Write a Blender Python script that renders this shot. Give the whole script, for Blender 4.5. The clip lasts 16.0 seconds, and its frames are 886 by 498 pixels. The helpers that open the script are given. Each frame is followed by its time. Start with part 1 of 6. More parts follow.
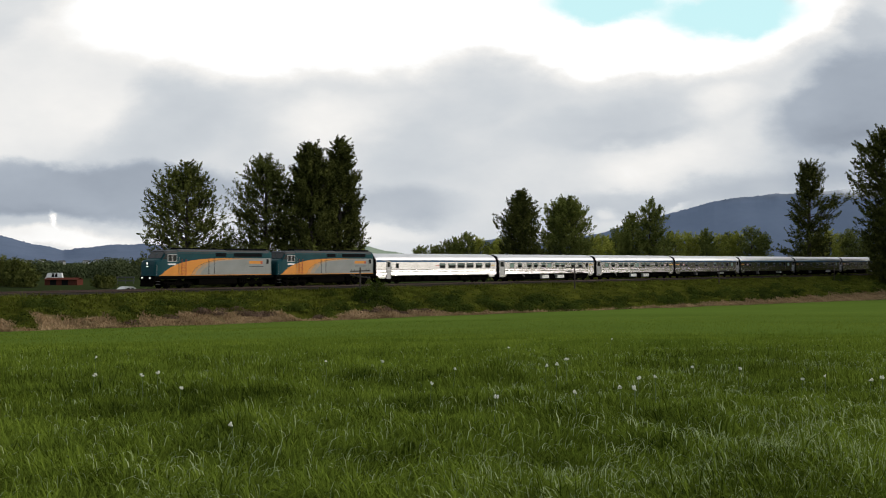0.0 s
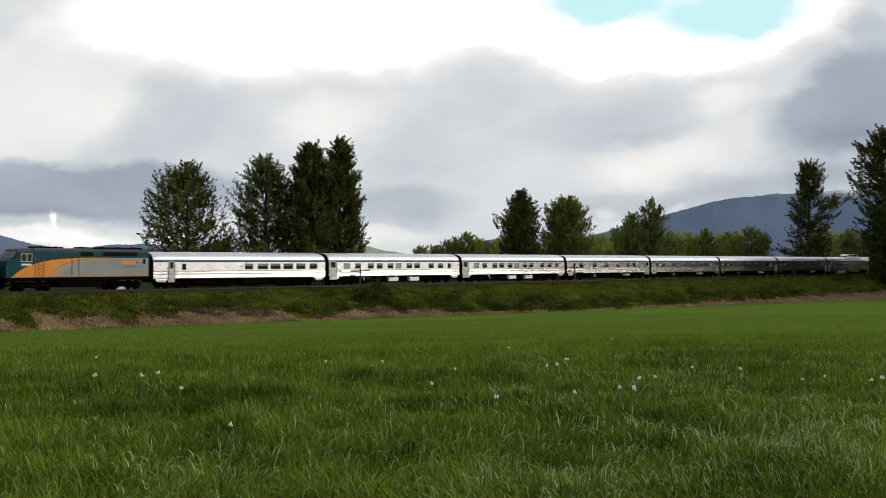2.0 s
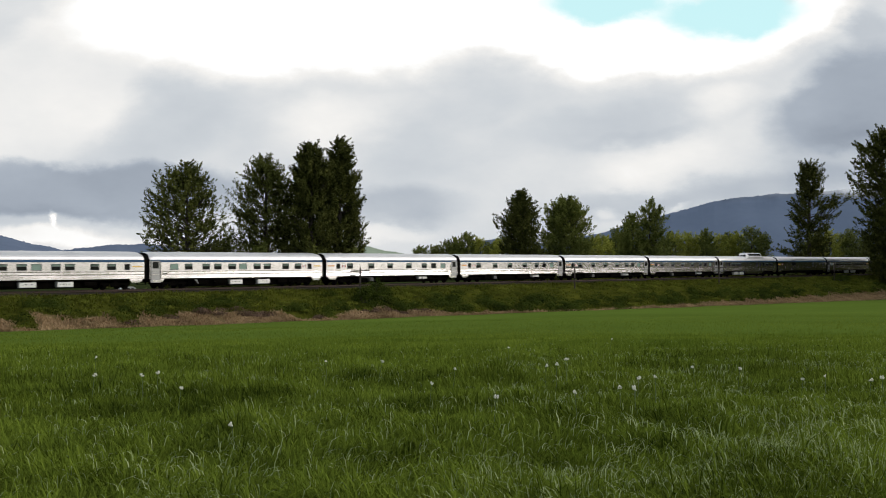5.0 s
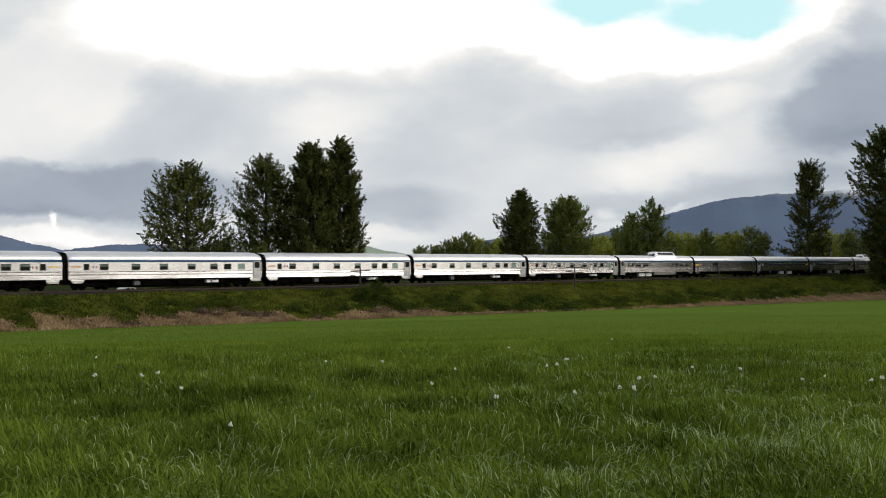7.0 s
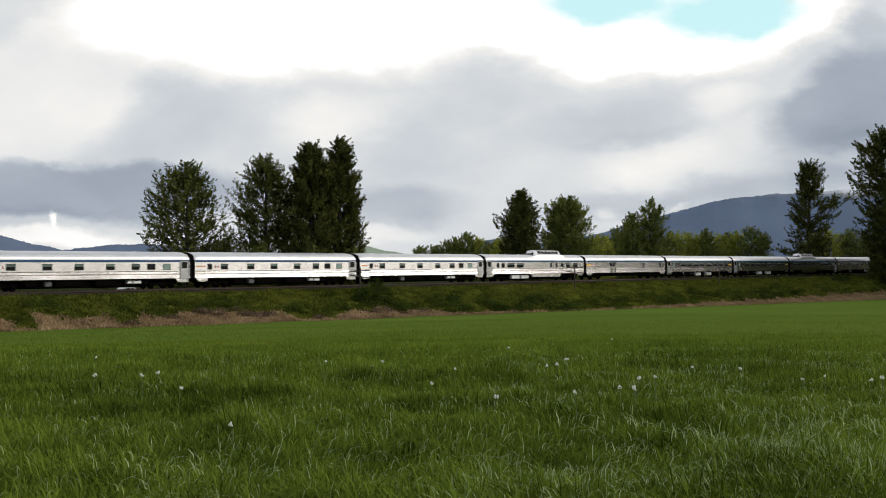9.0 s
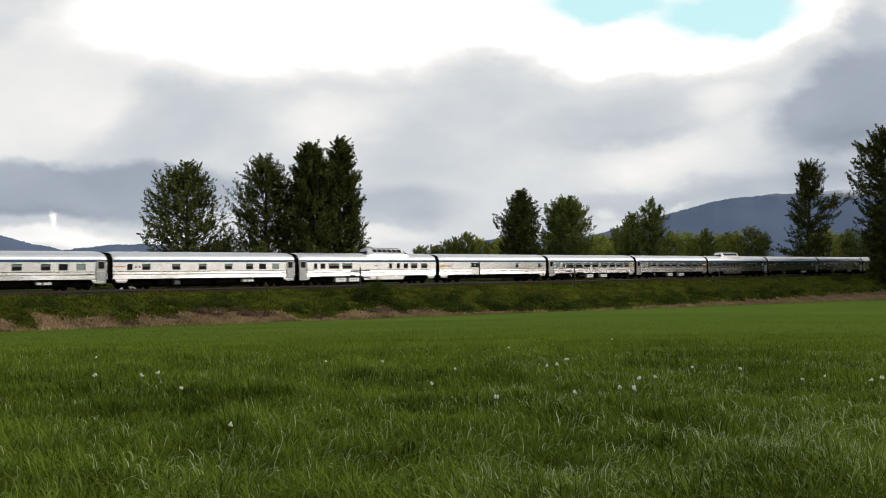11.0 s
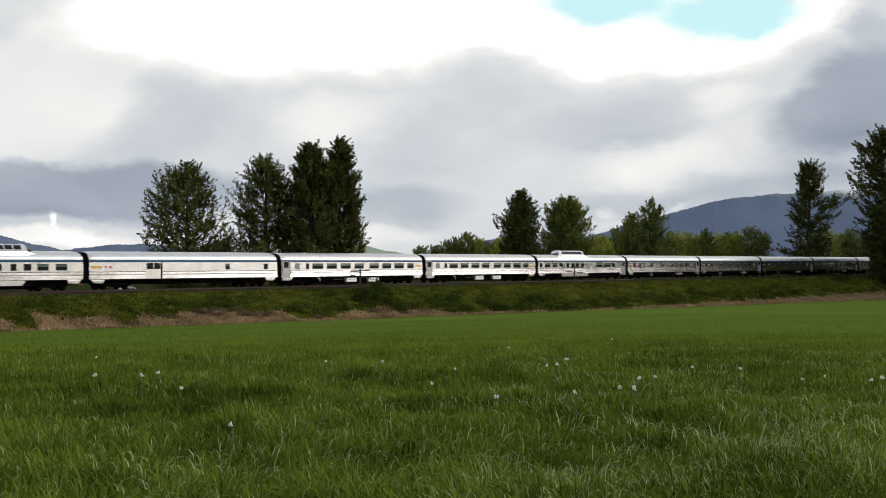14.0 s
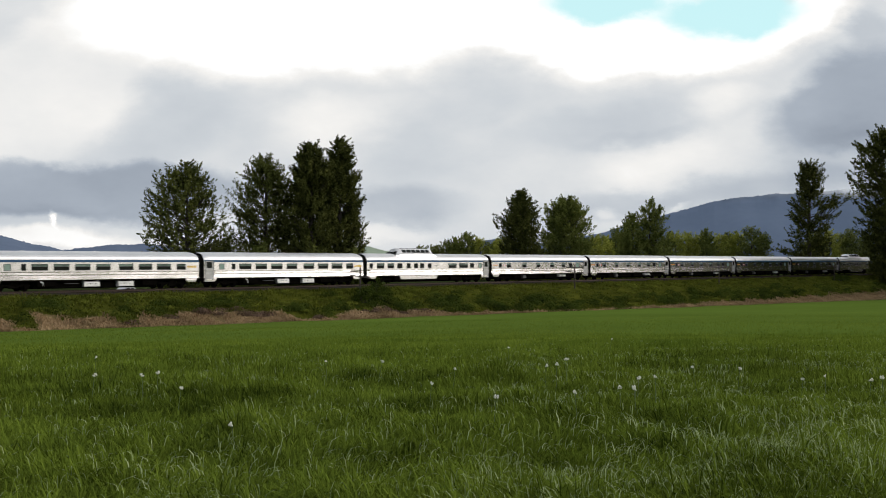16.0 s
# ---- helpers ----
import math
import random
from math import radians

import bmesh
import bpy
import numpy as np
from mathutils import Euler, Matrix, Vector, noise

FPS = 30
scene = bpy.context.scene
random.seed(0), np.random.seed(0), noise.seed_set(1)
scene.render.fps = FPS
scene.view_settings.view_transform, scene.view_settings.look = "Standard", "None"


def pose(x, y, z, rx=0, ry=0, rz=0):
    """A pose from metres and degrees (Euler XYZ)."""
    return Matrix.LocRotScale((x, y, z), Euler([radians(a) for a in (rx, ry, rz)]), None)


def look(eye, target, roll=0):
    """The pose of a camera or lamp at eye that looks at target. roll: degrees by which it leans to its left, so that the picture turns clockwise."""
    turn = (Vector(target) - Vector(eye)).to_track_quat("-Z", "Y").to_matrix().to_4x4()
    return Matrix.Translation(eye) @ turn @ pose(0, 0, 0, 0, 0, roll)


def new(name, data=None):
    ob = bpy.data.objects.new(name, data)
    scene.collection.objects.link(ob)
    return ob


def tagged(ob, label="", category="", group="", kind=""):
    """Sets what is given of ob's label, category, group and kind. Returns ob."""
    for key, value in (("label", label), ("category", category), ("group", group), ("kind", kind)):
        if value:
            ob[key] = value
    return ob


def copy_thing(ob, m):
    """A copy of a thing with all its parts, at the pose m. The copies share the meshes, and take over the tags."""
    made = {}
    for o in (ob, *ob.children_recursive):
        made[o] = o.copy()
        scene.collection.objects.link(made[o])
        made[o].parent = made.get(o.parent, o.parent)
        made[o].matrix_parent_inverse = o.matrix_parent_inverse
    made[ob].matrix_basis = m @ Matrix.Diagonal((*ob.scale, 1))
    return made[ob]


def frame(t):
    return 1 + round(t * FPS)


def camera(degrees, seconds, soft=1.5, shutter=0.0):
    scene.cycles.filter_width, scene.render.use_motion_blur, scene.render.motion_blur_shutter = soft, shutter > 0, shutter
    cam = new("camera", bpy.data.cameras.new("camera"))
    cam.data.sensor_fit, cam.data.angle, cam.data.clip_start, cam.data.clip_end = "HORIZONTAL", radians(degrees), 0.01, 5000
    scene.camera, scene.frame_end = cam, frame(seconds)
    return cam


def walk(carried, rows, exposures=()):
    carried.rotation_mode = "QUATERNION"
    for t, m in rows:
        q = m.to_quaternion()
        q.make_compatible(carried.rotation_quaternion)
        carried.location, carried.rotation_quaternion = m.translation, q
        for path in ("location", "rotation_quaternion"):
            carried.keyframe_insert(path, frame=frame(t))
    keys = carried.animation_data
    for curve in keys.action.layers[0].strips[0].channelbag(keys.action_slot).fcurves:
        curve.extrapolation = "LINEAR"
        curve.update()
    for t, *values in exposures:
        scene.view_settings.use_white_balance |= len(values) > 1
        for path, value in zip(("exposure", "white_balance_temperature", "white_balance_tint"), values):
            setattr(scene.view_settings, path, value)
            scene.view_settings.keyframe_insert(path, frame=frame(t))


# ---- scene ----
EYE = 1.7                      # metres above the field at the camera
cam = camera(44.4, 16.0, 1.0, 0.3)
walk(cam, [(0.0, pose(0, 0, EYE, 90.67)), (16.0, pose(0, 0, EYE, 90.67))], [(0.0, 0.0), (16.0, 0.0)])

# ---- world: broken overcast ----
SUN_AZ, SUN_EL = 88.0, 15.0    # degrees: from the view towards the right, and up


def nd(tree, kind, **given):
    n = tree.nodes.new(kind)
    for key, value in given.items():
        if key in n.inputs:
            n.inputs[key].default_value = value
    return n


def mth(tree, op, a, b=None, c=None, clamp=False):
    n = tree.nodes.new("ShaderNodeMath")
    n.operation, n.use_clamp = op, clamp
    for k, v in enumerate((a, b, c)):
        if v is None:
            continue
        if isinstance(v, (int, float)):
            n.inputs[k].default_value = v
        else:
            tree.links.new(v, n.inputs[k])
    return n.outputs[0]


# cloud banks: bearing and height (tangents x 100), half widths, slant, lighter or darker, and how crisp the edge is
BRIGHT_CLOUDS = (
    (-11.7, 23.8, 23.0, 6.2, 0.02, 0.34, 0.45), (18.0, 21.2, 14.0, 4.2, 0.0, 0.33, 0.45), (34.2, 22.6, 4.0, 2.8, 0.3, 0.24, 0.30), (-35.0, 17.3, 9.8, 7.6, 0.55, 0.055, 0.80),
    (-36.5, 2.1, 12.0, 1.05, 0.0, 0.10, 0.45), (-35.5, 3.9, 0.38, 1.0, 0.0, 0.26, 0.20), (-10.1, 12.9, 6.5, 3.2, 0.15, 0.12, 0.10), (-5.0, 2.5, 4.6, 0.9, 0.0, 0.06, 0.30),
    (19.6, 9.2, 7.4, 2.7, 0.10, 0.105, 0.20), (25.3, 14.8, 4.0, 1.9, 0.25, 0.09, 0.20), (14.5, 4.2, 1.4, 0.6, 0.0, 0.10, 0.20), (21.9, 5.1, 0.8, 0.35, 0.5, 0.08, 0.20),
)
GREY_CLOUDS = (
    (-34.0, 6.75, 17.5, 2.55, -0.03, -0.19, 0.72), (-38.5, 4.2, 12.0, 1.2, 0.0, -0.05, 0.40), (-25.5, 12.0, 7.0, 4.8, 0.45, -0.06, 0.35), (-4.4, 5.0, 7.0, 2.0, 0.0, -0.11, 0.35),
    (2.4, 14.9, 4.6, 2.6, 0.2, -0.02, 0.55), (16.5, 13.0, 10.5, 2.4, 0.1, -0.045, 0.35), (18.2, 11.7, 6.4, 0.75, 0.15, -0.04, 0.20), (37.8, 14.9, 8.0, 4.5, 0.35, -0.20, 0.66),
    (39.4, 21.4, 2.0, 2.0, 0.2, -0.09, 0.40), (37.6, 9.2, 8.0, 3.4, 0.0, -0.10, 0.25), (16.0, 5.0, 7.2, 1.5, 0.1, -0.10, 0.30), (-40.0, 22.0, 6.5, 3.6, 0.0, 0.0, 0.30), (30.0, 6.7, 9.0, 1.9, 0.1, -0.12, 0.25), (-3.0, 10.5, 9.0, 5.0, 0.0, -0.04, 0.20),
)


def sky():
    w = bpy.data.worlds.new("sky")
    scene.world = w
    w.use_nodes = True
    t = w.node_tree
    t.nodes.clear()
    L = t.links.new
    co = nd(t, "ShaderNodeTexCoord")
    sep = nd(t, "ShaderNodeSeparateXYZ")
    L(co.outputs["Generated"], sep.inputs[0])
    x, y, z = sep.outputs
    ahead = mth(t, "MAXIMUM", y, 0.12)
    u, v = mth(t, "DIVIDE", x, ahead), mth(t, "DIVIDE", z, ahead)
    # slow warping, so that no bank has a smooth outline
    flat = nd(t, "ShaderNodeCombineXYZ")
    L(u, flat.inputs[0]), L(mth(t, "MULTIPLY", v, 1.8), flat.inputs[1])
    warp = nd(t, "ShaderNodeTexNoise", Scale=10.0, Detail=7.0, Roughness=0.58)
    L(flat.outputs[0], warp.inputs["Vector"])
    wsep = nd(t, "ShaderNodeSeparateColor")
    L(warp.outputs["Color"], wsep.inputs[0])
    u2 = mth(t, "MULTIPLY_ADD", mth(t, "SUBTRACT", wsep.outputs[0], 0.5), 0.062, u)
    v2 = mth(t, "MULTIPLY_ADD", mth(t, "SUBTRACT", wsep.outputs[1], 0.5), 0.050, v)
    big = nd(t, "ShaderNodeTexNoise", Scale=7.0, Detail=7.0, Roughness=0.52)
    L(flat.outputs[0], big.inputs["Vector"])
    tone = mth(t, "MULTIPLY_ADD", mth(t, "SUBTRACT", big.outputs[0], 0.5), 0.20, 0.838)
    # the unseen sky overhead and behind is dimmed to cut the ambient light
    face = mth(t, "MULTIPLY_ADD", z, 0.15, y)
    back_dim = nd(t, "ShaderNodeMapRange")
    back_dim.interpolation_type = "SMOOTHSTEP"
    back_dim.inputs["From Min"].default_value, back_dim.inputs["From Max"].default_value = 0.25, 0.80
    back_dim.inputs["To Min"].default_value, back_dim.inputs["To Max"].default_value = -0.12, 0.0
    L(face, back_dim.inputs["Value"])
    tone = mth(t, "ADD", tone, back_dim.outputs[0])
    for cu, cv, ru, rv, slant, amp, crisp in BRIGHT_CLOUDS + GREY_CLOUDS:
        across = mth(t, "SUBTRACT", u2, cu / 100)
        a = mth(t, "MULTIPLY", across, 100 / ru)
        b = mth(t, "MULTIPLY", mth(t, "MULTIPLY_ADD", across, -slant, mth(t, "SUBTRACT", v2, cv / 100)), 100 / rv)
        r = mth(t, "SQRT", mth(t, "ADD", mth(t, "MULTIPLY", a, a), mth(t, "MULTIPLY", b, b)))
        m = nd(t, "ShaderNodeMapRange")
        m.interpolation_type = "SMOOTHSTEP"
        m.inputs["From Min"].default_value, m.inputs["From Max"].default_value = crisp, 1.45 - 0.35 * crisp
        m.inputs["To Min"].default_value, m.inputs["To Max"].default_value = amp, 0.0
        L(r, m.inputs["Value"])
        tone = mth(t, "ADD", tone, m.outputs[0])
    ramp = nd(t, "ShaderNodeValToRGB")
    e = ramp.color_ramp.elements
    e[0].position, e[0].color = 0.30, (0.10, 0.120, 0.16, 1)
    e[1].position, e[1].color = 1.05, (1.10, 1.10, 1.09, 1)
    for p, c in ((0.50, (0.225, 0.262, 0.325, 1)), (0.66, (0.40, 0.448, 0.515, 1)), (0.80, (0.62, 0.655, 0.69, 1)), (0.93, (0.90, 0.89, 0.87, 1))):
        el = e.new(p)
        el.color = c
    L(tone, ramp.inputs[0])
    air = nd(t, "ShaderNodeTexSky")
    air.sky_type, air.sun_disc = "NISHITA", False
    air.sun_elevation, air.sun_rotation = radians(SUN_EL), radians(SUN_AZ)
    blue = nd(t, "ShaderNodeMix")
    blue.data_type, blue.blend_type = "RGBA", "MULTIPLY"
    blue.inputs[0].default_value = 1.0
    L(air.outputs[0], blue.inputs[6])
    blue.inputs[7].default_value = (0.12, 0.12, 0.12, 1)
    thin = nd(t, "ShaderNodeMix")
    thin.data_type, thin.blend_type = "RGBA", "MIX"
    thin.inputs[0].default_value = 0.8
    L(blue.outputs[2], thin.inputs[6])
    thin.inputs[7].default_value = (0.68, 1.04, 1.06, 1)
    # the gaps in the cloud
    gap = 0.0
    for cu, cv, ru, rv in ((0.155, 0.241, 0.055, 0.017), (0.265, 0.233, 0.072, 0.020)):
        a = mth(t, "MULTIPLY", mth(t, "SUBTRACT", u2, cu), 1 / ru)
        b = mth(t, "MULTIPLY", mth(t, "SUBTRACT", v2, cv), 1 / rv)
        r = mth(t, "SQRT", mth(t, "ADD", mth(t, "MULTIPLY", a, a), mth(t, "MULTIPLY", b, b)))
        m = nd(t, "ShaderNodeMapRange")
        m.interpolation_type = "SMOOTHSTEP"
        m.inputs["From Min"].default_value, m.inputs["From Max"].default_value = 0.7, 1.3
        m.inputs["To Min"].default_value, m.inputs["To Max"].default_value = 1.0, 0.0
        L(r, m.inputs["Value"])
        gap = mth(t, "MAXIMUM", m.outputs[0], gap)
    both = nd(t, "ShaderNodeMix")
    both.data_type = "RGBA"
    L(gap, both.inputs[0]), L(ramp.outputs[0], both.inputs[6]), L(thin.outputs[2], both.inputs[7])
    # thin bright cloud round the hidden sun
    az, el = radians(SUN_AZ), radians(SUN_EL)
    dot = nd(t, "ShaderNodeVectorMath")
    dot.operation = "DOT_PRODUCT"
    L(co.outputs["Generated"], dot.inputs[0])
    dot.inputs[1].default_value = (math.sin(az) * math.cos(el), math.cos(az) * math.cos(el), math.sin(el))
    shine = nd(t, "ShaderNodeMapRange")
    shine.interpolation_type = "SMOOTHSTEP"
    shine.inputs["From Min"].default_value, shine.inputs["From Max"].default_value = 0.74, 1.0
    shine.inputs["To Min"].default_value, shine.inputs["To Max"].default_value = 0.0, 1.0
    L(dot.outputs["Value"], shine.inputs["Value"])
    warm = nd(t, "ShaderNodeMix")
    warm.data_type = "RGBA"
    L(shine.outputs[0], warm.inputs[0]), L(both.outputs[2], warm.inputs[6])
    warm.inputs[7].default_value = (1.98, 1.89, 1.80, 1)
    bg = nd(t, "ShaderNodeBackground", Strength=1.0)
    L(warm.outputs[2], bg.inputs[0])
    out = nd(t, "ShaderNodeOutputWorld")
    L(bg.outputs[0], out.inputs[0])


sky()
sun = new("sun", bpy.data.lights.new("sun", "SUN"))
sun.data.energy, sun.data.angle, sun.data.color = 1.1, radians(10), (1.0, 0.95, 0.88)
a, e = radians(SUN_AZ), radians(SUN_EL)
sun.matrix_world = look((0, 0, 60), (-math.sin(a) * math.cos(e), -math.cos(a) * math.cos(e), 60 - math.sin(e)))


# ---- materials ----
def mat(name, colour, rough=0.6, metal=0.0, second=None, scale=3.0, grain=40.0, amount=0.5, bump=0.0, island=0.0, spec=0.5, glow=None, through_light=0.0, coords="Object"):
    """A surface with variation at two scales: broad patches towards the second colour, and a fine grain."""
    m = bpy.data.materials.new(name)
    m.use_nodes = True
    t = m.node_tree
    L = t.links.new
    p = t.nodes["Principled BSDF"]
    p.inputs["Roughness"].default_value, p.inputs["Metallic"].default_value = rough, metal
    p.inputs["Specular IOR Level"].default_value = spec
    if spec <= 0.1:             # leaves and soil, dull all over
        p.inputs["IOR"].default_value = 1.0
    second = second or tuple(c * 0.7 for c in colour)
    co = nd(t, "ShaderNodeTexCoord")
    n1 = nd(t, "ShaderNodeTexNoise", Scale=scale, Detail=4.0)
    n2 = nd(t, "ShaderNodeTexNoise", Scale=grain, Detail=3.0)
    L(co.outputs[coords], n1.inputs["Vector"]), L(co.outputs[coords], n2.inputs["Vector"])
    f = mth(t, "ADD", mth(t, "MULTIPLY", n1.outputs[0], 0.65), mth(t, "MULTIPLY", n2.outputs[0], 0.35))
    f = mth(t, "MULTIPLY_ADD", mth(t, "SUBTRACT", f, 0.5), 3.2 * amount, 0.5, clamp=True)
    if island:
        g = nd(t, "ShaderNodeNewGeometry")
        f = mth(t, "ADD", mth(t, "MULTIPLY", f, 1 - island), mth(t, "MULTIPLY", g.outputs["Random Per Island"], island), clamp=True)
    mix = nd(t, "ShaderNodeMix")
    mix.data_type = "RGBA"
    mix.inputs[6].default_value, mix.inputs[7].default_value = (*colour, 1), (*second, 1)
    L(f, mix.inputs[0]), L(mix.outputs[2], p.inputs["Base Color"])
    if bump:
        b = nd(t, "ShaderNodeBump", Strength=bump, Distance=0.02)
        L(n2.outputs[0], b.inputs["Height"]), L(b.outputs[0], p.inputs["Normal"])
    if glow:
        p.inputs["Emission Color"].default_value, p.inputs["Emission Strength"].default_value = (*glow[:3], 1), glow[3]
    if through_light:
        tl = nd(t, "ShaderNodeBsdfTranslucent")
        L(mix.outputs[2], tl.inputs[0])
        ms = nd(t, "ShaderNodeMixShader", Fac=through_light)
        L(p.outputs[0], ms.inputs[1]), L(tl.outputs[0], ms.inputs[2])
        L(ms.outputs[0], t.nodes["Material Output"].inputs[0])
    return m


